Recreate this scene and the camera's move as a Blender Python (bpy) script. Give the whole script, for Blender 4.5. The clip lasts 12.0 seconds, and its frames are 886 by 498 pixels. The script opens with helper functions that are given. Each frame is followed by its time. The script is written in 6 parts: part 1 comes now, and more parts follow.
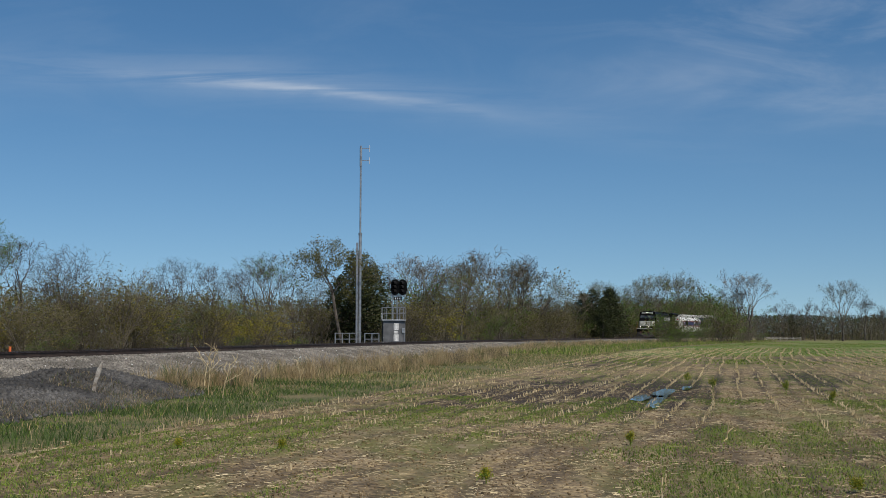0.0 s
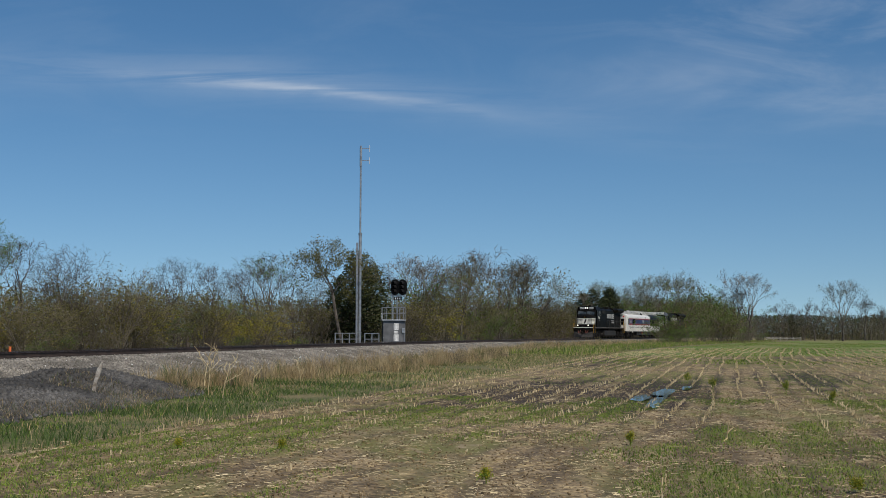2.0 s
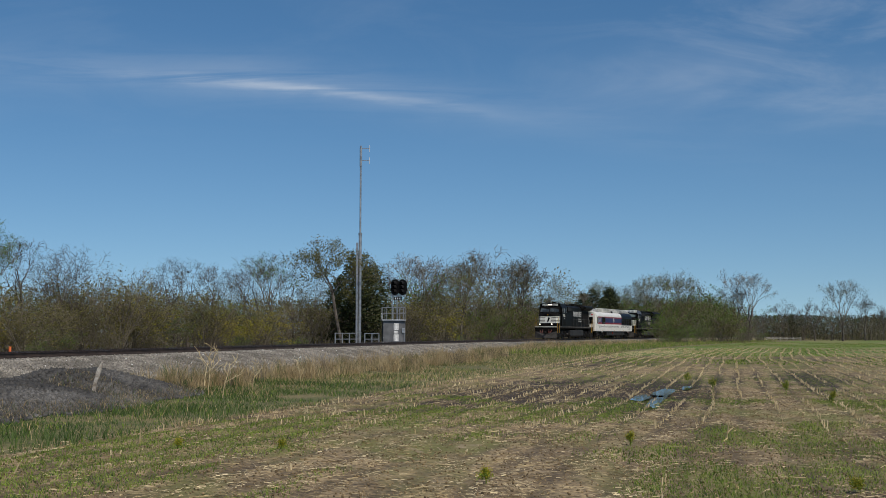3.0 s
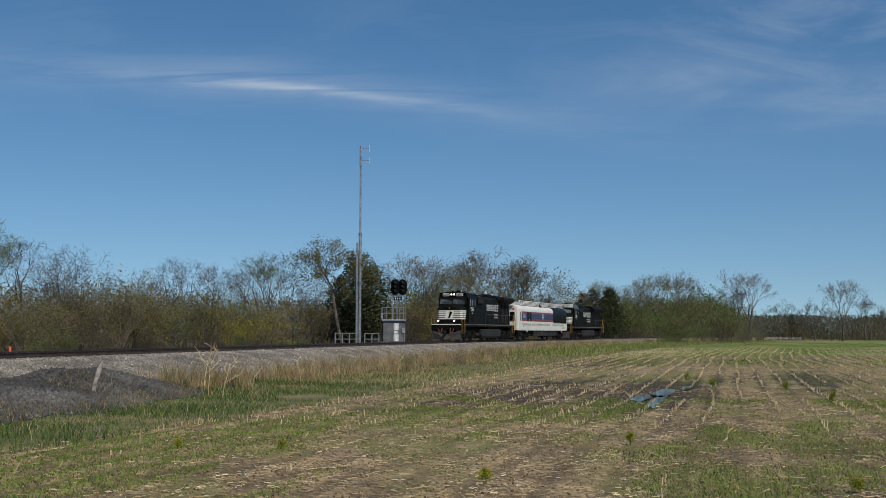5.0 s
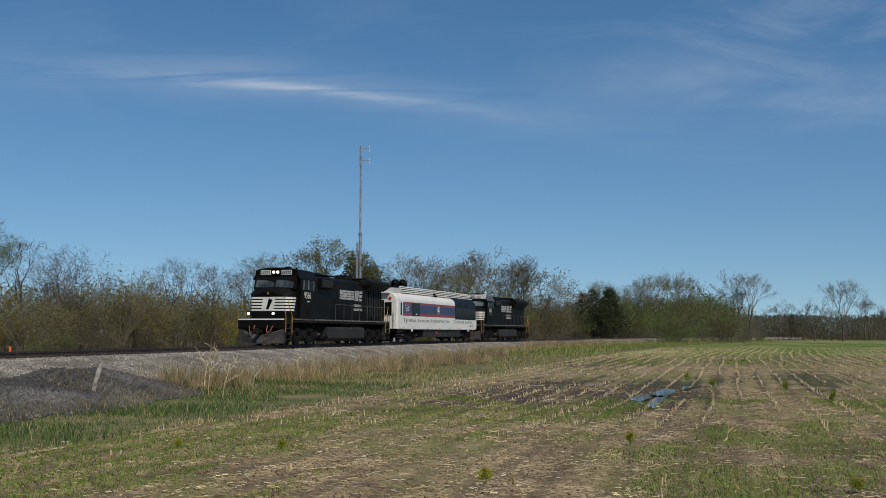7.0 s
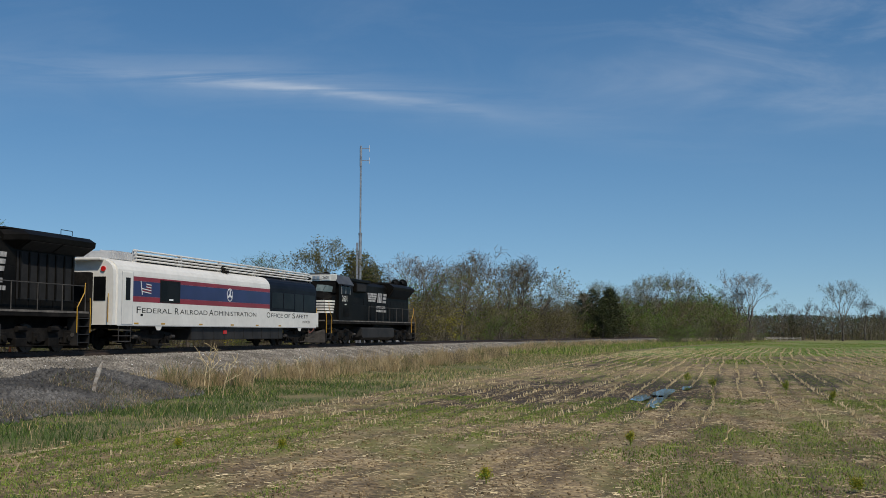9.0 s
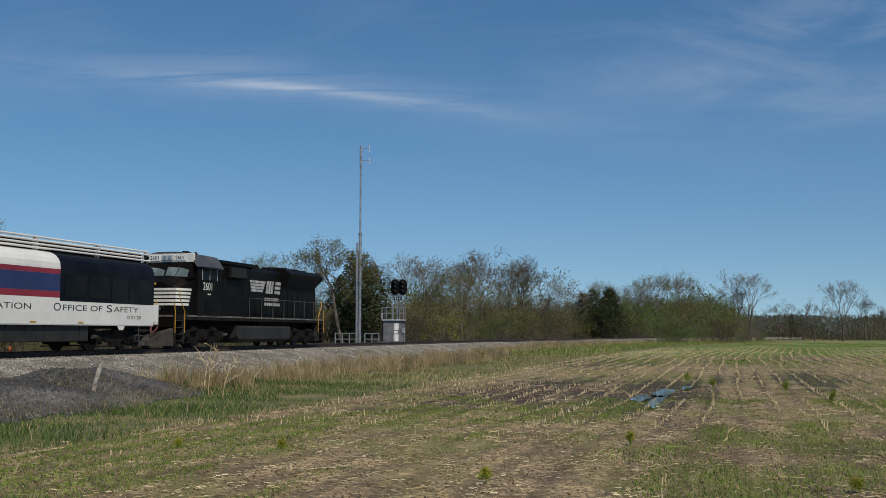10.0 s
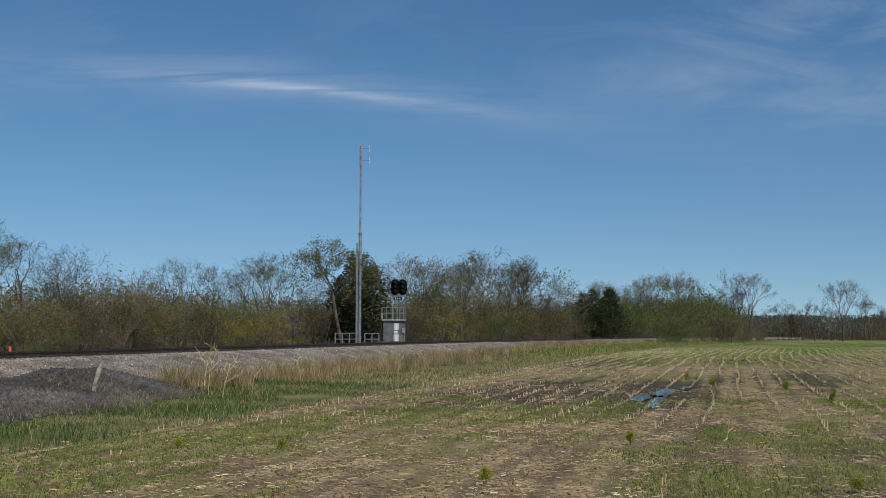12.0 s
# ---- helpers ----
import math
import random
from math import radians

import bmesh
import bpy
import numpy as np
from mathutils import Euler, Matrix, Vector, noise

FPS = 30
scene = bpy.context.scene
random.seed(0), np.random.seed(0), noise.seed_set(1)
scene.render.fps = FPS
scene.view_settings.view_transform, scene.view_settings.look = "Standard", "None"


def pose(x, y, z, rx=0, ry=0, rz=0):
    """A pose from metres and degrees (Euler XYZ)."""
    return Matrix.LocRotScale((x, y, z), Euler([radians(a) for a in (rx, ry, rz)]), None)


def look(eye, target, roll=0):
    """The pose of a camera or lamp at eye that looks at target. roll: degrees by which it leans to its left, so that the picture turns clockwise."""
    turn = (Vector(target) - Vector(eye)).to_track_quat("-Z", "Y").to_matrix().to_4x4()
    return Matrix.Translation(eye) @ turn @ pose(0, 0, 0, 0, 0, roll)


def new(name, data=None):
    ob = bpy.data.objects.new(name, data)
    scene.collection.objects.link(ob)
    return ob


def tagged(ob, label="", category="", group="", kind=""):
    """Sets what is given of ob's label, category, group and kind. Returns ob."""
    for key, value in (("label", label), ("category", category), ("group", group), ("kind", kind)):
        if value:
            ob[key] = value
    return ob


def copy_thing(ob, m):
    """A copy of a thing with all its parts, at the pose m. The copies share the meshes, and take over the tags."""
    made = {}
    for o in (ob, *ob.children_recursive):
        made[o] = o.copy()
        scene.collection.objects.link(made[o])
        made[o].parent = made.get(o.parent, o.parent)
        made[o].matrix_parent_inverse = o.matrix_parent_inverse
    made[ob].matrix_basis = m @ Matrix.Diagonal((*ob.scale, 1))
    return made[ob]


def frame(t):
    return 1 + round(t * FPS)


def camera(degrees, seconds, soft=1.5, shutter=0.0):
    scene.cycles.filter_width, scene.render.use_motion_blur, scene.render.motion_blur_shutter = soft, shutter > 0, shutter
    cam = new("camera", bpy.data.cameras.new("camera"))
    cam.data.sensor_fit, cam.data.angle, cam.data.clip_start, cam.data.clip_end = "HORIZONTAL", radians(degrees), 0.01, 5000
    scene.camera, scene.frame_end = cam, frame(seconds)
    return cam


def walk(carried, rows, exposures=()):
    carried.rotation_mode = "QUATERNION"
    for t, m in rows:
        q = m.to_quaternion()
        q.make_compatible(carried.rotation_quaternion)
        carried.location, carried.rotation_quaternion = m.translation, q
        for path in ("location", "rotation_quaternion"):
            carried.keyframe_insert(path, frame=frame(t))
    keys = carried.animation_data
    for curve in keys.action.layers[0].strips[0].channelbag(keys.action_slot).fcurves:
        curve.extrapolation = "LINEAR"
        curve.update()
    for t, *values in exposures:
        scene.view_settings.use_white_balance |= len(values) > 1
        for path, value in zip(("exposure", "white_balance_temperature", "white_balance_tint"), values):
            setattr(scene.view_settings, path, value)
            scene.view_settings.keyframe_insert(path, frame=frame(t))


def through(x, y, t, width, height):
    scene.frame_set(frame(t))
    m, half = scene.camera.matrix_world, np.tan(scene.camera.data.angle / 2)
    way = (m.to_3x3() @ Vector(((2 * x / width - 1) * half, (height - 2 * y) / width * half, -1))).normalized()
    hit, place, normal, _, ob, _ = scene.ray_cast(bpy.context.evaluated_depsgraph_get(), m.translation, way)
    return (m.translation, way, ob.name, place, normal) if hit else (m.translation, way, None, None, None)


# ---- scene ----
# ---- camera: stands still on a tripod ----
cam = camera(42.78, 12.0, soft=0.65)
RAIL = 0.96                      # top of rail above the field
EYE = (0.0, 0.0, RAIL + 0.788)
AIM = (0.0, 100.0, EYE[2] + 100 * math.tan(0.0736979))
walk(cam, [(0.0, look(EYE, AIM, 0.126)), (12.0, look(EYE, AIM, 0.126))], exposures=[(0.0, 0.0), (12.0, 0.0)])

# ---- plan of the line: a straight, then a long curve to the right ----
TRACK_X, TRACK_Y, TRACK_A = -16.081, 45.0, 0.249628
CURVE_FROM, CURVE_TO, CURVE_K = 25.08, 330.0, 0.001176
SPEED = 20.556


def track(s):
    """Place and heading of the centre line, s metres beyond its point at y = 45."""
    m = min(s, CURVE_FROM)
    x, y = TRACK_X + math.sin(TRACK_A) * m, TRACK_Y + math.cos(TRACK_A) * m
    d = min(max(s - CURVE_FROM, 0.0), CURVE_TO - CURVE_FROM)
    a = TRACK_A + CURVE_K * d
    x += (math.cos(TRACK_A) - math.cos(a)) / CURVE_K
    y += (math.sin(a) - math.sin(TRACK_A)) / CURVE_K
    if s > CURVE_TO:
        x, y = x + math.sin(a) * (s - CURVE_TO), y + math.cos(a) * (s - CURVE_TO)
    return x, y, a


def beside(s, n):
    """The point n metres to the field side of the centre line."""
    x, y, a = track(s)
    return x + n * math.cos(a), y - n * math.sin(a)


def plan_of(x, y):
    """The reverse of beside()."""
    s = (y - TRACK_Y) / math.cos(TRACK_A)
    for _ in range(6):
        px, py, a = track(s)
        s += (x - px) * math.sin(a) + (y - py) * math.cos(a)
    px, py, a = track(s)
    return s, (x - px) * math.cos(a) - (y - py) * math.sin(a)


# ---- sky and sun ----
SUN_AZ, SUN_EL = 149.0, 50.0     # degrees clockwise from +y, and above the horizon


SKY_POWER, SUN_POWER, SKY_SAT, SKY_HUE = 0.0915, 3.2, 1.26, 0.498


def sky():
    w = bpy.data.worlds.new("sky")
    scene.world = w
    w.use_nodes = True
    nt = w.node_tree
    nt.nodes.clear()
    N, L = nt.nodes.new, nt.links.new

    def math_node(op, a, b=None, clamp=False):
        n = N("ShaderNodeMath")
        n.operation, n.use_clamp = op, clamp
        for i, v in enumerate((a, b)):
            if v is None:
                continue
            if isinstance(v, (int, float)):
                n.inputs[i].default_value = v
            else:
                L(v, n.inputs[i])
        return n.outputs[0]

    air = N("ShaderNodeTexSky")
    air.sky_type, air.sun_disc = "NISHITA", False
    air.sun_elevation, air.sun_rotation = radians(SUN_EL), radians(SUN_AZ)
    air.altitude, air.air_density, air.dust_density, air.ozone_density = 0, 1.0, 0.2, 2.0
    tint = N("ShaderNodeHueSaturation")
    tint.inputs["Saturation"].default_value = SKY_SAT
    tint.inputs["Hue"].default_value = SKY_HUE
    L(air.outputs[0], tint.inputs["Color"])
    co = N("ShaderNodeTexCoord")
    lift = N("ShaderNodeMapping")        # dry, clear air: little haze along the horizon
    lift.vector_type = "POINT"
    lift.inputs["Location"].default_value = (0, 0, 0.085)
    L(co.outputs["Generated"], lift.inputs[0]), L(lift.outputs[0], air.inputs[0])
    sep = N("ShaderNodeSeparateXYZ")
    L(co.outputs["Generated"], sep.inputs[0])
    dx, dy, dz = sep.outputs
    ay = math_node("MAXIMUM", dy, 0.15)
    u, h = math_node("DIVIDE", dx, ay), math_node("DIVIDE", dz, ay)
    # thin high cloud: soft fibres drawn out along the wind
    uv = N("ShaderNodeCombineXYZ")
    L(u, uv.inputs[0]), L(h, uv.inputs[1])

    def fibres(sx, sy, turn, seed, detail, dist):
        mp = N("ShaderNodeMapping")
        mp.inputs["Scale"].default_value = (sx, sy, 1)
        mp.inputs["Rotation"].default_value = (0, 0, radians(turn))
        mp.inputs["Location"].default_value = (seed, seed * 0.7, 0)
        L(uv.outputs[0], mp.inputs[0])
        nz = N("ShaderNodeTexNoise")
        nz.inputs["Scale"].default_value = 1.0
        nz.inputs["Detail"].default_value = detail
        nz.inputs["Roughness"].default_value = 0.62
        nz.inputs["Distortion"].default_value = dist
        L(mp.outputs[0], nz.inputs["Vector"])
        return nz.outputs[0]

    def ramp(x, lo, hi):
        r = N("ShaderNodeMapRange")
        r.interpolation_type = "SMOOTHSTEP"
        L(x, r.inputs[0])
        r.inputs[1].default_value, r.inputs[2].default_value = lo, hi
        return r.outputs[0]

    def bump_at(x, c, width):
        d = math_node("DIVIDE", math_node("SUBTRACT", x, c), width)
        return math_node("POWER", 2.718, math_node("MULTIPLY", math_node("MULTIPLY", d, d), -1.0))

    # the long streak: sinks slowly towards the right
    du = math_node("ADD", u, 0.093)
    mid = math_node("SUBTRACT", 0.2146, math_node("MULTIPLY", du, 0.112))
    mid = math_node("SUBTRACT", mid, math_node("MULTIPLY", math_node("MULTIPLY", du, du), 0.17))
    off = math_node("SUBTRACT", h, mid)
    off = math_node("ADD", off, math_node("MULTIPLY", math_node("SUBTRACT", fibres(9, 30, 6, 3.1, 4, 0.5), 0.5), 0.012))
    streak = math_node("MULTIPLY", bump_at(off, 0.0, 0.0042), math_node("MULTIPLY", bump_at(u, -0.135, 0.125), 0.40))
    veil = math_node("MULTIPLY", bump_at(off, 0.004, 0.018), math_node("MULTIPLY", bump_at(u, -0.16, 0.30), 0.17))
    streak = math_node("MULTIPLY", math_node("ADD", streak, veil), ramp(fibres(5, 60, 5, 8.3, 5, 0.6), 0.22, 0.62))
    # wisps to the right and thin veils over the upper sky
    wisp = math_node("MULTIPLY", ramp(fibres(5, 16, 8, 1.7, 6, 0.9), 0.40, 0.78), ramp(h, 0.13, 0.24))
    wisp = math_node("MULTIPLY", wisp, math_node("ADD", 0.05, math_node("MULTIPLY", ramp(u, 0.05, 0.32), 0.15)))
    right = math_node("MULTIPLY", math_node("MULTIPLY", bump_at(h, 0.222, 0.03), bump_at(u, 0.28, 0.11)), ramp(fibres(3, 10, -8, 5.2, 4, 0.6), 0.25, 0.75))
    cover = math_node("ADD", math_node("ADD", streak, wisp), math_node("MULTIPLY", right, 0.34), clamp=True)
    mix = N("ShaderNodeMixRGB")
    L(cover, mix.inputs[0]), L(tint.outputs[0], mix.inputs[1])
    mix.inputs[2].default_value = (6.4, 7.0, 7.8, 1)
    bg = N("ShaderNodeBackground")
    bg.inputs[1].default_value = SKY_POWER
    L(mix.outputs[0], bg.inputs[0])
    out = N("ShaderNodeOutputWorld")
    L(bg.outputs[0], out.inputs[0])
    d = bpy.data.lights.new("sun", "SUN")
    d.energy, d.angle, d.color = SUN_POWER, radians(0.53), (1.0, 0.91, 0.78)
    a, e = radians(SUN_AZ), radians(SUN_EL)
    ob = new("sun", d)
    ob.matrix_world = look((math.sin(a) * math.cos(e) * 300, math.cos(a) * math.cos(e) * 300, math.sin(e) * 300), (0, 0, 0))



sky()
# ---- materials ----
def surface(name, a, b, scale=4.0, rough=0.7, metal=0.0, bump=0.0, bump_scale=30.0, lo=0.35, hi=0.65, fine=0.25, spec=0.5, per_piece=0.0, detail=6):
    """Two colours mixed by broad noise, shaken by fine grain, with a fine relief."""
    m = bpy.data.materials.new(name)
    m.use_nodes = True
    nt = m.node_tree
    N, L = nt.nodes.new, nt.links.new
    p = nt.nodes["Principled BSDF"]
    p.inputs["Roughness"].default_value, p.inputs["Metallic"].default_value = rough, metal
    p.inputs["Specular IOR Level"].default_value = spec
    co = N("ShaderNodeTexCoord")
    nz = N("ShaderNodeTexNoise")
    nz.inputs["Scale"].default_value, nz.inputs["Detail"].default_value = scale, detail
    L(co.outputs["Object"], nz.inputs["Vector"])
    mr = N("ShaderNodeMapRange")
    mr.interpolation_type = "SMOOTHSTEP"
    mr.inputs[1].default_value, mr.inputs[2].default_value = lo, hi
    L(nz.outputs[0], mr.inputs[0])
    mix = N("ShaderNodeMixRGB")
    mix.inputs[1].default_value, mix.inputs[2].default_value = (*a, 1), (*b, 1)
    L(mr.outputs[0], mix.inputs[0])
    col = mix.outputs[0]
    n2 = N("ShaderNodeTexNoise")
    n2.inputs["Scale"].default_value, n2.inputs["Detail"].default_value = bump_scale, 4
    L(co.outputs["Object"], n2.inputs["Vector"])
    if fine:
        val = N("ShaderNodeMapRange")
        val.inputs[1].default_value, val.inputs[2].default_value = 0.3, 0.7
        val.inputs[3].default_value, val.inputs[4].default_value = 1 - fine, 1 + fine
        L(n2.outputs[0], val.inputs[0])
        hs = N("ShaderNodeHueSaturation")
        L(val.outputs[0], hs.inputs["Value"]), L(col, hs.inputs["Color"])
        col = hs.outputs[0]
    if per_piece:
        geo = N("ShaderNodeNewGeometry")
        obi = N("ShaderNodeObjectInfo")
        ad = N("ShaderNodeMath")
        L(geo.outputs["Random Per Island"], ad.inputs[0]), L(obi.outputs["Random"], ad.inputs[1])
        v2 = N("ShaderNodeMapRange")
        v2.inputs[1].default_value, v2.inputs[2].default_value = 0.0, 2.0
        v2.inputs[3].default_value, v2.inputs[4].default_value = 1 - per_piece, 1 + per_piece
        L(ad.outputs[0], v2.inputs[0])
        h2 = N("ShaderNodeHueSaturation")
        L(v2.outputs[0], h2.inputs["Value"]), L(col, h2.inputs["Color"])
        col = h2.outputs[0]
    L(col, p.inputs["Base Color"])
    if bump:
        bp = N("ShaderNodeBump")
        bp.inputs["Strength"].default_value, bp.inputs["Distance"].default_value = 1.0, bump
        L(n2.outputs[0], bp.inputs["Height"]), L(bp.outputs[0], p.inputs["Normal"])
    return m


def leafy(name, a, b, through=0.35, per_piece=0.35, scale=0.6):
    m = surface(name, a, b, scale=scale, rough=0.6, fine=0.2, per_piece=per_piece, spec=0.25)
    nt = m.node_tree
    p = nt.nodes["Principled BSDF"]
    t = nt.nodes.new("ShaderNodeBsdfTranslucent")
    src = p.inputs["Base Color"].links[0].from_socket
    nt.links.new(src, t.inputs[0])
    mx = nt.nodes.new("ShaderNodeMixShader")
    mx.inputs[0].default_value = through
    nt.links.new(p.outputs[0], mx.inputs[1]), nt.links.new(t.outputs[0], mx.inputs[2])
    out = [n for n in nt.nodes if n.type == "OUTPUT_MATERIAL"][0]
    nt.links.new(mx.outputs[0], out.inputs[0])
    return m


def glowing(name, colour, power):
    m = bpy.data.materials.new(name)
    m.use_nodes = True
    p = m.node_tree.nodes["Principled BSDF"]
    p.inputs["Base Color"].default_value = (*colour, 1)
    p.inputs["Emission Color"].default_value = (*colour, 1)
    p.inputs["Emission Strength"].default_value = power
    return m


M_BALLAST = surface("ballast", (0.135, 0.119, 0.095), (0.228, 0.202, 0.164), scale=0.6, rough=0.9, bump=0.05, bump_scale=16, fine=0.5)
M_STONE = surface("crushed_stone", (0.165, 0.149, 0.124), (0.33, 0.30, 0.252), scale=0.9, rough=0.9, fine=0.2, per_piece=0.65)
M_PILE_STONE = surface("dark_crushed_stone", (0.058, 0.055, 0.051), (0.15, 0.142, 0.13), scale=0.5, rough=0.85, fine=0.3, per_piece=0.75)
M_VERGE = surface("verge_earth", (0.10, 0.11, 0.03), (0.20, 0.16, 0.07), scale=0.5, rough=0.95, bump=0.04, bump_scale=9, fine=0.45)
M_FAR = surface("far_earth", (0.055, 0.06, 0.025), (0.12, 0.10, 0.055), scale=0.12, rough=0.95, fine=0.3, bump_scale=3)
M_RAIL = surface("rail_steel", (0.035, 0.024, 0.018), (0.06, 0.04, 0.03), scale=3, rough=0.7, metal=0.2)
M_RAILTOP = surface("polished_rail", (0.25, 0.25, 0.26), (0.35, 0.35, 0.35), scale=3, rough=0.3, metal=1.0)
M_TIE = surface("creosoted_wood", (0.035, 0.025, 0.018), (0.085, 0.06, 0.042), scale=2, rough=0.9, bump=0.01, bump_scale=25, per_piece=0.4)
M_BARK = surface("bark", (0.060, 0.050, 0.041), (0.13, 0.112, 0.094), scale=1.5, rough=0.95, fine=0.35, bump=0.02, bump_scale=8, per_piece=0.2)
M_TWIG = surface("twigs", (0.095, 0.078, 0.056), (0.19, 0.157, 0.112), scale=0.5, rough=0.95, fine=0.2, per_piece=0.4)
M_BUD = leafy("young_leaves", (0.13, 0.15, 0.03), (0.22, 0.23, 0.055))
M_OLIVE = leafy("olive_leaves", (0.113, 0.106, 0.028), (0.19, 0.168, 0.050))
M_GREEN = leafy("green_leaves", (0.085, 0.15, 0.022), (0.16, 0.24, 0.036))
M_YELLOW = leafy("yellow_green_leaves", (0.26, 0.24, 0.02), (0.40, 0.34, 0.03))
M_CEDAR = leafy("cedar_needles", (0.030, 0.038, 0.012), (0.062, 0.074, 0.024), through=0.15)
M_GRASS = leafy("green_grass", (0.05, 0.095, 0.024), (0.095, 0.143, 0.036), scale=0.4, through=0.22)
M_WEED = leafy("field_weed_leaves", (0.15, 0.22, 0.03), (0.255, 0.335, 0.055), scale=0.5, through=0.25)
M_DRY = leafy("dry_grass", (0.36, 0.26, 0.13), (0.58, 0.45, 0.25), through=0.25, scale=0.8)
M_CLOD = surface("soil_clods", (0.15, 0.102, 0.05), (0.32, 0.23, 0.118), scale=2.0, rough=0.95, fine=0.3, per_piece=0.4)
M_STRAW = surface("corn_straw", (0.44, 0.33, 0.16), (0.70, 0.57, 0.34), scale=1.2, rough=0.8, fine=0.2, per_piece=0.4)
M_BLOOM = leafy("yellow_blossom", (0.36, 0.33, 0.03), (0.5, 0.45, 0.04))
M_GALV = surface("galvanised_steel", (0.30, 0.305, 0.31), (0.44, 0.445, 0.45), scale=3, rough=0.45, metal=0.75, fine=0.1)
M_CASE = surface("grey_aluminium_case", (0.11, 0.112, 0.115), (0.16, 0.162, 0.165), scale=1.5, rough=0.55, metal=0.3, fine=0.08)
M_BLACK = surface("matt_black", (0.008, 0.008, 0.008), (0.016, 0.016, 0.016), scale=3, rough=0.8, spec=0.2)
M_WHITE = surface("white_paper", (0.7, 0.7, 0.68), (0.82, 0.82, 0.8), scale=3, rough=0.6, fine=0.05)
M_ORANGE = surface("orange_plastic", (0.75, 0.14, 0.03), (0.85, 0.2, 0.05), scale=5, rough=0.5, fine=0.05)
M_POST = surface("weathered_wood", (0.20, 0.16, 0.12), (0.48, 0.44, 0.38), scale=6, rough=0.9, bump=0.01, bump_scale=30)
M_CARD = surface("pale_dusty_steel", (0.20, 0.19, 0.16), (0.32, 0.30, 0.26), scale=1.5, rough=0.6, fine=0.15)
M_GLASS = surface("dark_glazing", (0.006, 0.0065, 0.007), (0.011, 0.0115, 0.012), scale=1, rough=0.12, fine=0.0, spec=0.04)
M_CONCRETE = surface("concrete", (0.36, 0.35, 0.33), (0.46, 0.45, 0.42), scale=2, rough=0.9)


def field_soil():
    """Stubble field: brown soil under pale residue, patches of young weeds, damp dark hollows."""
    m = surface("field_soil", (0.18, 0.126, 0.064), (0.33, 0.24, 0.126), scale=0.9, rough=0.95, bump=0.05, bump_scale=13, fine=0.7)
    nt = m.node_tree
    N, L = nt.nodes.new, nt.links.new
    p = nt.nodes["Principled BSDF"]
    src = p.inputs["Base Color"].links[0].from_socket
    co = N("ShaderNodeTexCoord")

    def blend(below, colour, scale, lo, hi, stretch=(1, 1, 1), seed=0.0, distort=0.5):
        mp = N("ShaderNodeMapping")
        mp.inputs["Rotation"].default_value = (0, 0, TRACK_A)
        mp.inputs["Scale"].default_value = stretch
        mp.inputs["Location"].default_value = (seed, seed, 0)
        L(co.outputs["Object"], mp.inputs[0])
        nz = N("ShaderNodeTexNoise")
        nz.inputs["Scale"].default_value, nz.inputs["Detail"].default_value = scale, 8
        nz.inputs["Roughness"].default_value, nz.inputs["Distortion"].default_value = 0.65, distort
        L(mp.outputs[0], nz.inputs["Vector"])
        r = N("ShaderNodeMapRange")
        r.interpolation_type = "SMOOTHSTEP"
        r.inputs[1].default_value, r.inputs[2].default_value = lo, hi
        L(nz.outputs[0], r.inputs[0])
        mx = N("ShaderNodeMixRGB")
        L(r.outputs[0], mx.inputs[0]), L(below, mx.inputs[1])
        mx.inputs[2].default_value = (*colour, 1)
        return mx.outputs[0]

    sep = N("ShaderNodeSeparateXYZ")
    turn = N("ShaderNodeMapping")        # x across the rows, y along them
    turn.inputs["Rotation"].default_value = (0, 0, TRACK_A)
    L(co.outputs["Object"], turn.inputs[0])
    wob = N("ShaderNodeTexNoise")
    wob.inputs["Scale"].default_value, wob.inputs["Detail"].default_value = 0.1, 2
    L(turn.outputs[0], wob.inputs["Vector"])
    L(turn.outputs[0], sep.inputs[0])
    ad = N("ShaderNodeMath")
    ad.operation = "MULTIPLY_ADD"
    ad.inputs[1].default_value = 1.6
    L(wob.outputs[0], ad.inputs[0]), L(sep.outputs[0], ad.inputs[2])
    sn = N("ShaderNodeMath")
    sn.operation = "SINE"
    mu = N("ShaderNodeMath")
    mu.operation = "MULTIPLY"
    mu.inputs[1].default_value = math.tau / 0.762
    L(ad.outputs[0], mu.inputs[0]), L(mu.outputs[0], sn.inputs[0])
    rr = N("ShaderNodeMapRange")
    rr.inputs[1].default_value, rr.inputs[2].default_value, rr.inputs[4].default_value = 0.1, 0.9, 0.55
    L(sn.outputs[0], rr.inputs[0])
    rows = N("ShaderNodeMixRGB")
    rows.inputs[2].default_value = (0.075, 0.052, 0.031, 1)
    L(rr.outputs[0], rows.inputs[0]), L(src, rows.inputs[1])
    src = rows.outputs[0]
    c = blend(src, (0.085, 0.056, 0.032), 0.22, 0.53, 0.70, (1, 0.5, 1), 4.0)
    c = blend(c, (0.165, 0.162, 0.042), 0.5, 0.46, 0.66, (1, 0.35, 1), 9.0)
    c = blend(c, (0.32, 0.245, 0.145), 2.6, 0.55, 0.74, (1, 0.6, 1), 2.0)
    # wet where the ground lies low
    sz = N("ShaderNodeSeparateXYZ")
    L(co.outputs["Object"], sz.inputs[0])
    wet = N("ShaderNodeMapRange")
    wet.interpolation_type = "SMOOTHSTEP"
    wet.inputs[1].default_value, wet.inputs[2].default_value = -0.004, -0.05
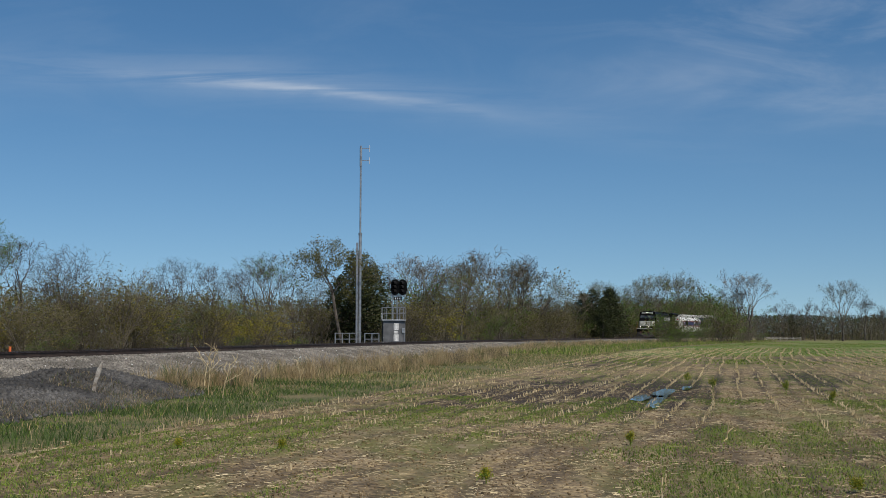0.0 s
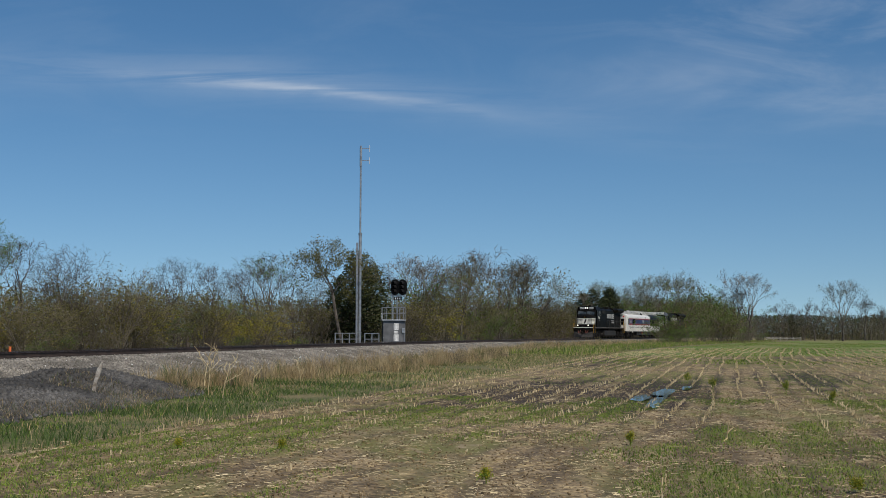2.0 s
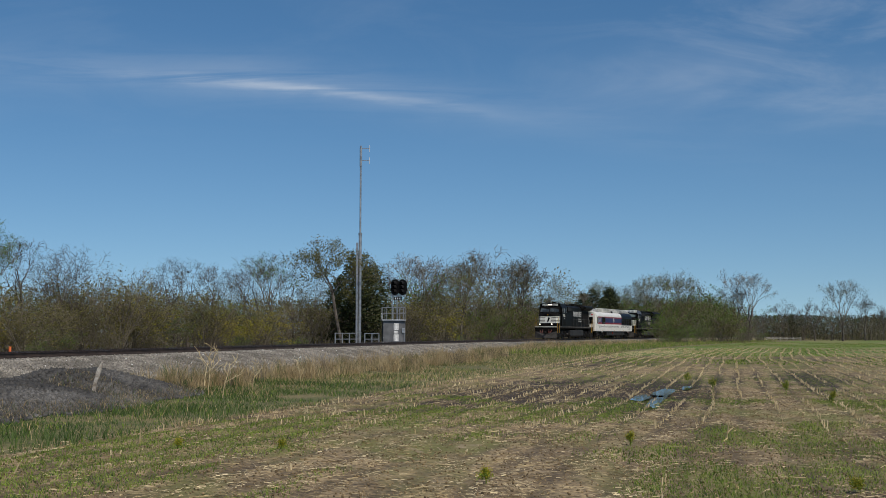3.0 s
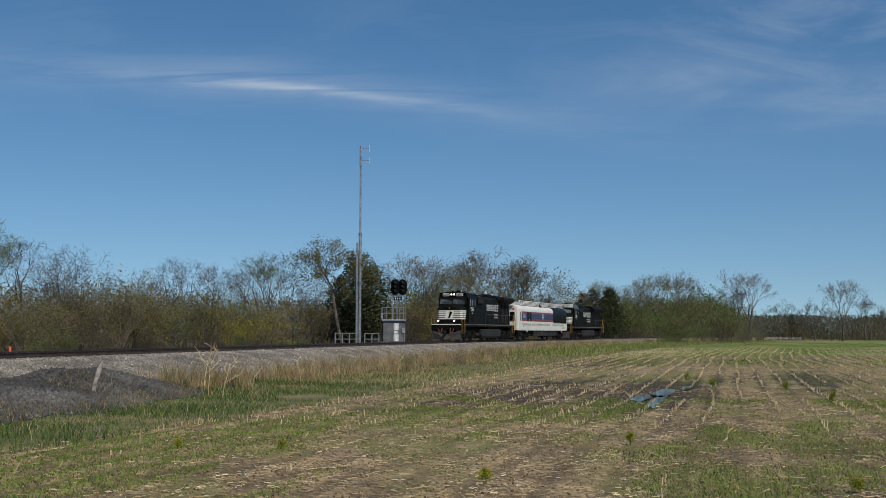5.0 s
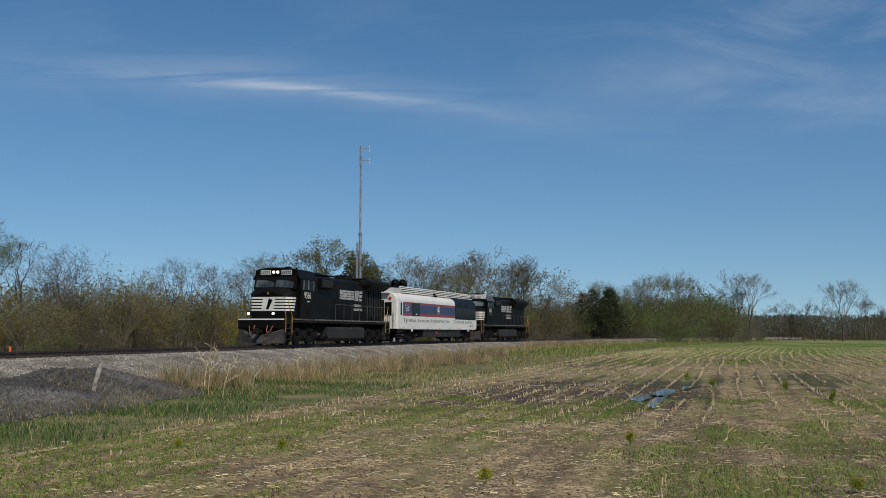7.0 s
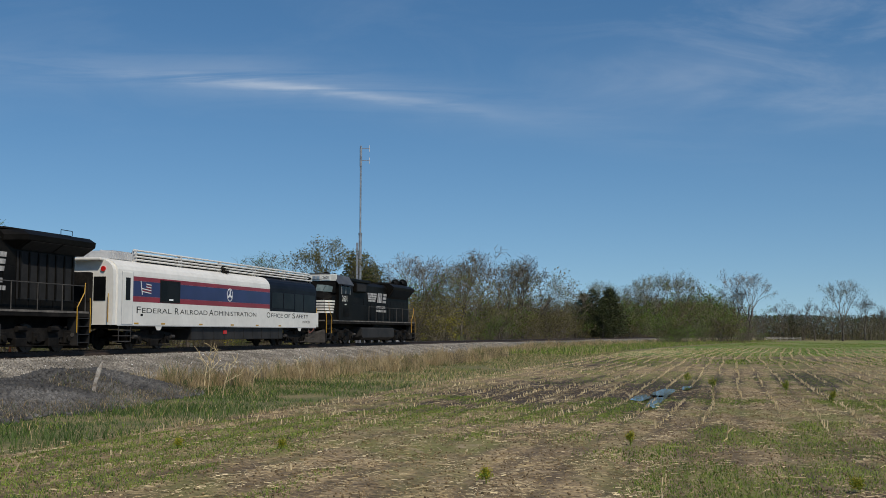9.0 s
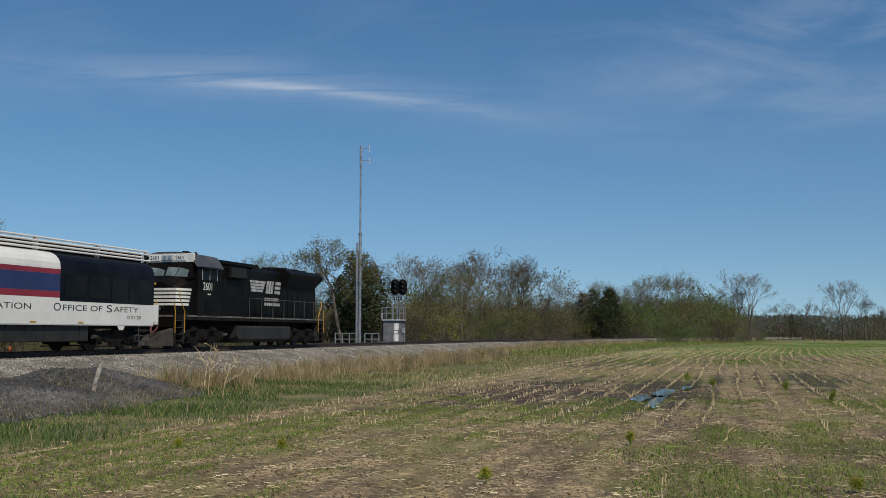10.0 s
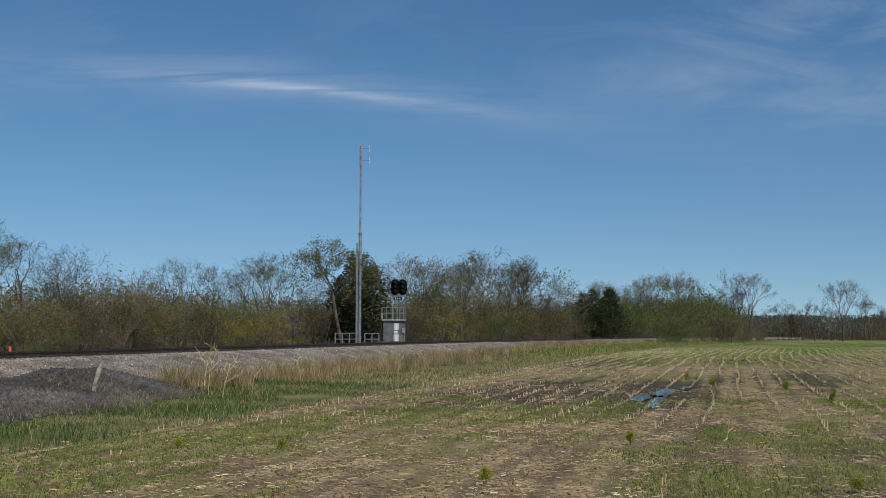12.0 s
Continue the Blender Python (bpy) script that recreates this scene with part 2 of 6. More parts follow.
    L(sz.outputs[2], wet.inputs[0])
    mw = N("ShaderNodeMixRGB")
    mw.inputs[2].default_value = (0.045, 0.03, 0.018, 1)
    L(wet.outputs[0], mw.inputs[0]), L(c, mw.inputs[1])
    L(mw.outputs[0], p.inputs["Base Color"])
    return m


M_SOIL = field_soil()
M_FIELDFAR = surface("young_green_field", (0.13, 0.19, 0.028), (0.24, 0.205, 0.075), scale=0.11, rough=0.95, bump=0.04, bump_scale=4, fine=0.35, lo=0.42, hi=0.62)
M_WATER = surface("puddle_water", (0.02, 0.018, 0.014), (0.03, 0.026, 0.02), scale=2, rough=0.03, fine=0.0, spec=0.8)
# ---- helpers for meshes ----
def mesh_from(name, verts, faces, mats, face_mats=None, smooth=False):
    me = bpy.data.meshes.new(name)
    me.from_pydata([tuple(v) for v in verts], [], [tuple(f) for f in faces])
    for m in mats if isinstance(mats, (list, tuple)) else [mats]:
        me.materials.append(m)
    if face_mats is not None:
        me.polygons.foreach_set("material_index", list(face_mats))
    if smooth:
        me.polygons.foreach_set("use_smooth", [True] * len(me.polygons))
    me.update()
    return me


def link_bm(name, bm, material, smooth=False):
    me = bpy.data.meshes.new(name)
    bmesh.ops.recalc_face_normals(bm, faces=bm.faces[:])
    bm.to_mesh(me)
    bm.free()
    for m in material if isinstance(material, (list, tuple)) else [material]:
        me.materials.append(m)
    if smooth:
        me.polygons.foreach_set("use_smooth", [True] * len(me.polygons))
    return new(name, me)


def part(name, bm, material, parent, label="", at=None, smooth=False):
    ob = link_bm(name, bm, material, smooth)
    ob.parent = parent
    if at is not None:
        ob.matrix_basis = at
    if label:
        ob["label"] = label
    return ob


def thing(name, m=None, label="", category="", group="", kind=""):
    ob = new(name)
    ob.empty_display_size = 0.3
    if m is not None:
        ob.matrix_basis = m
    return tagged(ob, label, category, group, kind)


def box(bm, x0, x1, y0, y1, z0, z1, bevel=0.0):
    g = bmesh.ops.create_cube(bm, size=1.0)
    bmesh.ops.transform(bm, matrix=Matrix.Translation(((x0 + x1) / 2, (y0 + y1) / 2, (z0 + z1) / 2)) @ Matrix.Diagonal((abs(x1 - x0), abs(y1 - y0), abs(z1 - z0), 1)), verts=g["verts"])
    if bevel:
        es = list({e for v in g["verts"] for e in v.link_edges})
        bmesh.ops.bevel(bm, geom=es, offset=bevel, segments=2, affect="EDGES", profile=0.6)
    return bm


def bar(bm, a, b, r, sides=6, r2=None):
    """A round bar from a to b."""
    a, b = Vector(a), Vector(b)
    d = b - a
    m = Matrix.Translation((a + b) / 2) @ d.to_track_quat("Z", "Y").to_matrix().to_4x4()
    bmesh.ops.create_cone(bm, cap_ends=True, segments=sides, radius1=r, radius2=r if r2 is None else r2, depth=d.length, matrix=m)
    return bm


def prism(bm, outline, y0, y1):
    """An outline in x, z drawn out across y."""
    lo = [bm.verts.new((x, y0, z)) for x, z in outline]
    hi = [bm.verts.new((x, y1, z)) for x, z in outline]
    n = len(outline)
    bm.faces.new(lo)
    bm.faces.new(hi[::-1])
    for i in range(n):
        bm.faces.new((lo[i], hi[i], hi[(i + 1) % n], lo[(i + 1) % n]))
    return bm


def extrude_x(bm, outline, x0, x1):
    """An outline in y, z drawn out along x."""
    lo = [bm.verts.new((x0, y, z)) for y, z in outline]
    hi = [bm.verts.new((x1, y, z)) for y, z in outline]
    n = len(outline)
    bm.faces.new(lo)
    bm.faces.new(hi[::-1])
    for i in range(n):
        bm.faces.new((lo[i], hi[i], hi[(i + 1) % n], lo[(i + 1) % n]))
    return bm


def slab(bm, a, b, c, d, thick):
    """A plate on the quad a b c d, raised along its normal."""
    q = [Vector(v) for v in (a, b, c, d)]
    n = (q[1] - q[0]).cross(q[3] - q[0]).normalized() * thick
    lo, hi = [bm.verts.new(v) for v in q], [bm.verts.new(v + n) for v in q]
    bm.faces.new(lo[::-1])
    bm.faces.new(hi)
    for i in range(4):
        bm.faces.new((lo[i], lo[(i + 1) % 4], hi[(i + 1) % 4], hi[i]))
    return bm


def loft(bm, sections):
    """Closed rings of equal length joined end to end, with caps."""
    rings = [[bm.verts.new(v) for v in r] for r in sections]
    n = len(rings[0])
    for r0, r1 in zip(rings, rings[1:]):
        for i in range(n):
            bm.faces.new((r0[i], r0[(i + 1) % n], r1[(i + 1) % n], r1[i]))
    bm.faces.new(rings[0][::-1])
    bm.faces.new(rings[-1])
    return bm


B = bmesh.new

# ---- ground ----
PILE = ((-13.1, 10.4, 3.2, 2.5, 0.54), (-17.2, 10.8, 4.0, 2.7, 0.46), (-22.0, 10.6, 4.6, 2.9, 0.42))   # s, n, half length, half width, height


def ballast_edge(s):
    """How far the loose ballast has spread towards the field."""
    k = min(1.0, max(0.0, (s - 5) / 90))
    return 9.3 - 5.5 * k * k * (3 - 2 * k)


def smooth01(x):
    x = min(1.0, max(0.0, x))
    return x * x * (3 - 2 * x)


def height(s, n):
    """Height of the ground beside the line."""
    wob = 0.35 * noise.noise((s * 0.12, n * 0.05, 3.0))
    if n < 0:
        a = -n
        top, toe, low = 2.5, 4.6 + wob, 0.45
    else:
        a = n
        top, toe, low = 2.4, 5.9 + 2 * wob, 0.12
    crown = RAIL - 0.23
    z = crown + (low - crown) * smooth01((a - top) / (toe - top))
    if n > 0:
        z -= low * smooth01((n - 9) / 8)
        if n > 16.6:
            far = smooth01((60 - abs(s + 15)) / 40)
            z += far * 0.02 * math.cos((n - 16.6) * math.tau / 0.762)
            z += 0.05 * noise.noise((s * 0.06, n * 0.13, 1.0))
            # two sunken wheel tracks with standing water
            dip = math.exp(-((n - 24.7) / 1.3) ** 2) * math.exp(-((s + 5.5) / 8) ** 2)
            z -= 0.09 * dip
            z -= 0.085 * math.exp(-((n - 20.6) / 2.6) ** 2) * math.exp(-((s + 4) / 9) ** 2)
            z -= 0.05 * math.exp(-((n - 29.5) / 0.9) ** 2) * math.exp(-((s - 2) / 14) ** 2)
    if 0 < n:
        for ps, pn, hl, hw, ph in PILE:
            r = math.hypot((s - ps) / hl, (n - pn) / hw)
            if r < 1:
                z += ph * (1 - r * r) ** 1.3 * (1 + 0.25 * noise.noise((s * 0.9, n * 0.9, 7.0)))
    if 1.6 < a:
        z += 0.03 * noise.noise((s * 0.7, n * 0.7, 5.0))
    return z


def ground():
    def steps(stops):
        out = [stops[0][0]]
        for (a, _), (b, d) in zip(stops, stops[1:]):
            k = max(1, round((b - a) / d))
            out += [a + (b - a) * (i + 1) / k for i in range(k)]
        return out

    ss = steps([(-1500, 0), (-200, 200), (-60, 20), (-36, 2), (20, 0.4), (90, 1.2), (330, 6), (700, 40), (2500, 300)])
    nn = steps([(-1500, 0), (-300, 200), (-60, 30), (-12, 4), (-5.5, 0.8), (-1.8, 0.3), (1.8, 0.9), (13, 0.28), (16.6, 0.6), (40, 0.19), (60, 1.2), (200, 14), (820, 100)])
    verts, faces, fm = [], [], []
    for s in ss:
        for n in nn:
            x, y = beside(s, n)
            verts.append((x, y, height(s, n)))
    w = len(nn)
    for i in range(len(ss) - 1):
        s = (ss[i] + ss[i + 1]) / 2
        for j in range(w - 1):
            n = (nn[j] + nn[j + 1]) / 2
            faces.append((i * w + j, i * w + j + 1, (i + 1) * w + j + 1, (i + 1) * w + j))
            wob = 0.8 * noise.noise((s * 0.25, n * 0.4, 9.0)) + 0.5 * noise.noise((s * 0.9, n, 2.0))
            on_pile = any(math.hypot((s - a) / c, (n - b) / d) < 1.0 + 0.1 * wob for a, b, c, d, _ in PILE)
            if n < -5.5 + wob or n > 260:
                k = 2
            elif n < ballast_edge(s) + 0.6 * wob:
                k = 0
            elif on_pile:
                k = 5
            elif n < 16.6 + 0.5 * wob:
                k = 1
            elif s > 50 + 12 * wob + 0.12 * (n - 17):
                k = 4
            else:
                k = 3
            fm.append(k)
    ob = new("ground", mesh_from("ground", verts, faces, [M_BALLAST, M_VERGE, M_FAR, M_SOIL, M_FIELDFAR, M_PILE_STONE], fm, True))
    tagged(ob, "harvested corn field with weeds beside a gravel railway bank", "ground", kind="structure")


ground()


def puddles():
    for k, (s, n, a, b) in enumerate(((-8.0, 24.25, 1.5, 0.26), (-9.2, 24.78, 2.6, 0.20), (-4.8, 24.7, 2.6, 0.27), (-1.6, 25.25, 1.5, 0.16))):
        rim = []
        for i in range(40):
            t = i / 40 * math.tau
            r = 1 + 0.45 * noise.noise((math.cos(t) * 1.7, math.sin(t) * 1.7, 4.0 + 3 * k))
            x, y = beside(s + a * r * math.cos(t), n + b * r * math.sin(t))
            rim.append((x, y, -0.032))
        ob = new("puddle", mesh_from("puddle", rim, [tuple(range(40))], M_WATER))
        tagged(ob, "shallow rain puddle in a wheel rut of the field", "puddle", "puddles in the field", kind="structure")


puddles()


# ---- railway track ----
def sweep(path_s, profile, mat, name, parent, mats=None, top=()):
    verts, faces, fm = [], [], []
    k = len(profile)
    for s in path_s:
        x, y, a = track(s)
        for n, z in profile:
            verts.append((x + n * math.cos(a), y - n * math.sin(a), z))
    for i in range(len(path_s) - 1):
        for j in range(k):
            faces.append((i * k + j, i * k + (j + 1) % k, (i + 1) * k + (j + 1) % k, (i + 1) * k + j))
            fm.append(1 if j in top else 0)
    ob = new(name, mesh_from(name, verts, faces, mats or [mat], fm))
    ob.parent = parent
    return ob


def railway():
    line = thing("railway_track", label="single railway track with dark steel rails on wooden ties", category="railway track", kind="structure")
    ss = [-160 + i * 4 for i in range(125)]
    z = RAIL
    for side in (-0.755, 0.755):
        prof = [(-0.07, -0.17), (-0.07, -0.155), (-0.012, -0.13), (-0.012, -0.045), (-0.036, -0.035), (-0.036, 0.0), (0.036, 0.0), (0.036, -0.035), (0.012, -0.045), (0.012, -0.13), (0.07, -0.155), (0.07, -0.17)]
        sweep(ss, [(side + n, z + h) for n, h in prof], M_RAIL, "rail", line, [M_RAIL, M_RAILTOP], top=(5,))
    return line


LINE = railway()


# ---- trees and thickets ----
def grow(rng, height, radius, splits, lean=0.0, stems=1, spread=0.9, rise=0.25, first=0.3):
    """Branch pieces of one woody plant: start, end, two radii, order. Returns pieces and twig ends."""
    out, tips = [], []

    def shoot(p, d, length, r, order):
        n = (5, 4, 3, 2, 2)[min(order, 4)]
        pts = [p]
        for i in range(n):
            wig = 0.10 + 0.07 * order
            d = (d + Vector((rng.gauss(0, wig), rng.gauss(0, wig), rng.gauss(0, wig) + rise * (0.5 if order else 0.1)))).normalized()
            q = p + d * (length / n)
            r1 = r * (1 - 0.55 / n) if i < n - 1 or order < 2 else r * 0.5
            r1 = max(r1, 0.008)
            out.append((p, q, r, r1, order))
            p, r = q, r1
            pts.append(q)
        if order + 1 < len(splits) + 1 and order < len(splits):
            k = splits[order]
            for j in range(k):
                t = (first if order == 0 else 0.25) + (1 - (first if order == 0 else 0.25)) * (j + rng.random()) / k
                f = min(t * n, n - 1e-3)
                i = int(f)
                b = pts[i].lerp(pts[i + 1], f - i)
                az = j * 2.4 + rng.random() * 1.2
                side = Vector((math.cos(az), math.sin(az), 0))
                up = (pts[i + 1] - pts[i]).normalized()
                side = (side - up * side.dot(up)).normalized()
                ang = spread * (0.75 + 0.5 * rng.random())
                cd = up * math.cos(ang) + side * math.sin(ang)
                shoot(b, cd, length * (0.62 - 0.22 * t if order == 0 else 0.62 - 0.2 * t) * (0.8 + 0.4 * rng.random()), max(0.008, r * (1.0 if order else 0.9) * 0.75 + 0.002), order + 1)
        else:
            tips.extend(pts[1:])

    for k in range(stems):
        a = rng.random() * math.tau
        base = Vector((math.cos(a), math.sin(a), 0)) * (0.3 * (stems > 1)) * rng.random() * min(stems, 6) ** 0.5
        tilt = (0.15 + 0.45 * rng.random()) if stems > 1 else 0.03
        d = Vector((math.cos(a) * tilt + lean, math.sin(a) * tilt, 1)).normalized()
        L = height * (0.55 + 0.4 * rng.random() if stems > 1 else 0.78)
        shoot(base, d, L, radius, 0)
    return out, tips


def fork(rng, bole=0.28, limbs=4, depth=6, lean=0.0, wide=1.0, r0=0.19, upright=0.10):
    """A broad-crowned tree about 10 m high: a short bole, rising limbs that fork again and again, side twigs on all of them."""
    out, tips = [], []

    def grow_limb(p, d, length, r, level):
        n = 3 if level < 3 else 2
        for i in range(n):
            wig = 0.12 + 0.02 * level
            d = (d + Vector((rng.gauss(0, wig), rng.gauss(0, wig), rng.gauss(0, wig * 0.7) + upright))).normalized()
            q = p + d * (length / n)
            r1 = max(r * (1 - 0.22 / n), 0.007)
            out.append((p, q, r, r1, min(level, 4)))
            for _ in range(0 if level < 2 else 1 if level < 4 else 2):
                side = (d.orthogonal() * rng.uniform(-1, 1) + d.cross(d.orthogonal()) * rng.uniform(-1, 1)).normalized()
                e = q + (d * 0.5 + side * 0.8).normalized() * length * rng.uniform(0.3, 0.7)
                out.append((q, e, r1 * 0.4, 0.006, 4))
                tips.append(e)
            p, r = q, r1
        if level >= depth:
            tips.append(p)
            return
        k = 3 if rng.random() < 0.35 else 2
        turn = rng.random() * math.tau
        u = d.orthogonal().normalized()
        w = d.cross(u)
        for j in range(k):
            a = turn + j * math.tau / k + rng.gauss(0, 0.3)
            ang = rng.uniform(0.30, 0.62) * wide
            nd = d * math.cos(ang) + (u * math.cos(a) + w * math.sin(a)) * math.sin(ang)
            grow_limb(p, nd, length * rng.uniform(0.66, 0.88), r * rng.uniform(0.58, 0.74), level + 1)

    p, d, r = Vector((0, 0, -0.1)), Vector((lean, 0, 1)).normalized(), r0
    for i in range(3):
        d = (d + Vector((rng.gauss(0, 0.04), rng.gauss(0, 0.04), 0))).normalized()
        q = p + d * (10 * bole / 3)
        out.append((p, q, r, r * 0.92, 0))
        p, r = q, r * 0.92
    turn = rng.random() * math.tau
    for j in range(limbs):
        a = turn + j * math.tau / limbs + rng.gauss(0, 0.3)
        ang = (0.12 if j == 0 else rng.uniform(0.35, 0.75)) * wide
        nd = (d * math.cos(ang) + Vector((math.cos(a), math.sin(a), 0)) * math.sin(ang)).normalized()
        grow_limb(p, nd, 10 * (1 - bole) * rng.uniform(0.26, 0.34), r * (0.78 if j == 0 else rng.uniform(0.5, 0.66)), 1)
    return out, tips


def tubes(pieces, lo, hi, thin=0.0):
    verts, faces = [], []
    for p, q, r0, r1, o in pieces:
        if not lo <= o <= hi:
            continue
        d = (q - p).normalized()
        u = d.orthogonal().normalized()
        w = d.cross(u)
        b = len(verts)
        if o >= 3:               # hair-thin ends
            a = (p.x * 7.3 + p.y * 3.1 + p.z * 5.7) % math.tau
            g = (u * math.cos(a) + w * math.sin(a)) * max(r0, thin)
            h = g.normalized() * max(r1, thin * 0.7)
            verts += [p - g, p + g, q + h, q - h]
            faces.append((b, b + 1, b + 2, b + 3))
            continue
        n = 6 if o == 0 else 4 if o == 1 else 3
        for c, r in ((p, max(r0, thin)), (q, max(r1, thin * 0.8))):
            for i in range(n):
                a = i * math.tau / n
                verts.append(c + (u * math.cos(a) + w * math.sin(a)) * r)
        for i in range(n):
            faces.append((b + i, b + (i + 1) % n, b + n + (i + 1) % n, b + n + i))
    return verts, faces


def leaves(rng, points, per, size, scatter, verts, faces, droop=0.0):
    """Small pointed leaf blades about the twig ends."""
    for p in points:
        k = int(per) + (rng.random() < per - int(per))
        for _ in range(k):
            c = p + Vector((rng.gauss(0, scatter), rng.gauss(0, scatter), rng.gauss(0, scatter)))
            d = Vector((rng.gauss(0, 1), rng.gauss(0, 1), rng.gauss(0, 0.8) - droop)).normalized()
            w = d.orthogonal().normalized()
            w = (w * math.cos(1.0) + d.cross(w) * math.sin(rng.random() * 6)).normalized()
            s = size * (0.6 + 0.8 * rng.random())
            b = len(verts)
            verts += [c - d * s, c + w * s * 0.45, c + d * s, c - w * s * 0.45]
            faces.append((b, b + 1, b + 2, b + 3))


PLANTS = {}


def plant(kind, variant, name, label, category, group, height, pieces, tips, bark, twig, leaf, per, size, scatter, trunk_to=1, thin=0.012, droop=0.0, seed=0):
    """One plant at its own height, kept out of view's way until it is copied to its places."""
    rng = random.Random(seed + 77)
    t = thing(name, label=label, category=category, group=group)
    top = sorted(p[1].z for p in pieces)[int(len(pieces) * 0.995) - 1]
    grow_by = height / top
    pieces = [(p * grow_by, q * grow_by, a * grow_by, b * grow_by, o) for p, q, a, b, o in pieces]
    tips = [p * grow_by for p in tips]
    v, f = tubes(pieces, 0, trunk_to, thin * 1.3)
    bush = category == "shrub"
    ob = new("stem" if bush else "trunk", mesh_from("trunk", v, f, bark))
    ob.parent = t
    if bush:
        ob["kind"] = "stuff"
    v, f = tubes(pieces, trunk_to + 1, 9, thin)
    fm = [0] * len(f)
    mats = [twig]
    if leaf:
        k = len(f)
        leaves(rng, tips, per, size, scatter, v, f, droop)
        fm += [1] * (len(f) - k)
        mats.append(leaf)
    ob = new("crown", mesh_from("crown", v, f, mats, fm))
    ob.parent = t
    ob["kind"] = "stuff"
    PLANTS.setdefault(kind, []).append([t, height, False])
    return t


def set_plant(kind, x, y, h, rng, z=None, stretch=1.0, label=""):
    if y > 125 and "far_" + kind in PLANTS:
        kind = "far_" + kind
    t, h0, used = pick = rng.choice(PLANTS[kind])
    s, n = plan_of(x, y)
    z = height(s, n) - 0.05 if z is None else z
    k = h / h0
    m = Matrix.Translation((x, y, z)) @ Matrix.Rotation(0 if kind == "lean" else rng.random() * math.tau, 4, "Z") @ Matrix.Diagonal((k * stretch, k * stretch, k, 1))
    if not used:
        t.matrix_basis, pick[2] = m, True
    else:
        t = copy_thing(t, Matrix.Identity(4))
        t.matrix_basis = m
    if label:
        t["label"] = label
    return t


def make_plants():
    for i in range(5):
        p, t = fork(random.Random(100 + i), bole=(0.22, 0.34, 0.28, 0.40, 0.18)[i], limbs=3 + i % 3, depth=5, wide=(1.0, 0.85, 1.1, 0.75, 1.05)[i])
        plant("bare", i, "bare_tree", "leafless grey-brown tree with a fine twig crown", "tree", "bare trees along the railway", 10, p, t, M_BARK, M_BARK, M_OLIVE if i < 2 else None, 0.5, 0.05, 0.10, thin=0.012, seed=i)
    for i in range(4):
        p, t = fork(random.Random(200 + i), bole=0.2 + 0.05 * i, limbs=4, depth=5, wide=0.9 + 0.05 * i)
        plant("bud", i, "budding_tree", "tree in thin yellow-green young leaf", "tree", "budding trees along the railway", 10, p, t, M_BARK, M_TWIG, M_BUD if i % 2 else M_OLIVE, 2.6, 0.065, 0.13, thin=0.011, seed=20 + i)
    for i in range(4):
        p, t = fork(random.Random(120 + i), bole=(0.22, 0.30, 0.26, 0.36)[i], limbs=4 + i % 2, depth=5, wide=(1.0, 0.85, 0.9, 0.8)[i])
        plant("far_bare", i, "bare_tree", "leafless grey-brown tree with a fine twig crown", "tree", "bare trees along the railway", 10, p, t, M_BARK, M_BARK if i % 2 else M_TWIG, None, 0, 0.05, 0.1, thin=0.017, seed=70 + i)
        p, t = fork(random.Random(220 + i), bole=0.2 + 0.04 * i, limbs=4, depth=5, wide=0.85 + 0.05 * i)
        plant("far_bud", i, "budding_tree", "tree in thin yellow-green young leaf", "tree", "budding trees along the railway", 10, p, t, M_BARK, M_TWIG, M_BUD if i % 2 else M_OLIVE, 2.2, 0.075, 0.14, thin=0.016, seed=80 + i)
    for i in range(2):
        p, t = fork(random.Random(250 + i), bole=0.22, limbs=4, depth=5, wide=0.75)
        plant("bud_near", i, "budding_tree", "tree in thin yellow-green young leaf", "tree", "budding trees along the railway", 10, p, t, M_BARK, M_TWIG, M_GREEN, 6.0, 0.05, 0.12, thin=0.009, seed=25 + i)
    p, t = fork(random.Random(303), bole=0.48, limbs=5, depth=5, lean=-0.36, wide=1.35, r0=0.15, upright=0.02)
    plant("lean", 0, "leaning_tree", "leaning tree with narrow young grey-green leaves behind the fence", "tree", "", 10, p, t, M_BARK, M_BARK, M_OLIVE, 6.0, 0.085, 0.20, thin=0.012, droop=-0.6, seed=31)
    for i in range(3):          # cedars: whorls of drooping sprays round one stem
        r = random.Random(400 + i)
        pieces, tips = [], []
        p = Vector((0, 0, 0))
        for k in range(10):
            q = p + Vector((r.gauss(0, 0.03), r.gauss(0, 0.03), 1))
            pieces.append((p, q, 0.17 * (1 - k / 10.5), 0.17 * (1 - (k + 1) / 10.6), 0))
            p = q
        for k in range(115):
            z = 0.35 + 9.4 * (k / 115) ** 0.9
            L = (2.7 * (1 - (z / 10.3) ** 1.5) + 0.25) * (0.6 + 0.6 * r.random())
            a = k * 2.4 + r.random()
            d = Vector((math.cos(a), math.sin(a), 0.25 + 0.3 * r.random())).normalized()
            b = Vector((0, 0, z))
            e = b + d * L
            pieces.append((b, e, 0.03, 0.01, 2))
            n = 3 + int(L * 5)
            tips += [b.lerp(e, 0.25 + 0.75 * r.random()) + Vector((r.gauss(0, 0.16), r.gauss(0, 0.16), r.gauss(0, 0.14))) for _ in range(n)]
        plant("cedar", i, "cedar_tree", "dark green cedar with ragged foliage down to the ground", "tree", "cedars along the railway", 10, pieces, tips, M_BARK, M_TWIG, M_CEDAR, 3.6, 0.15, 0.17, trunk_to=0, seed=40 + i)
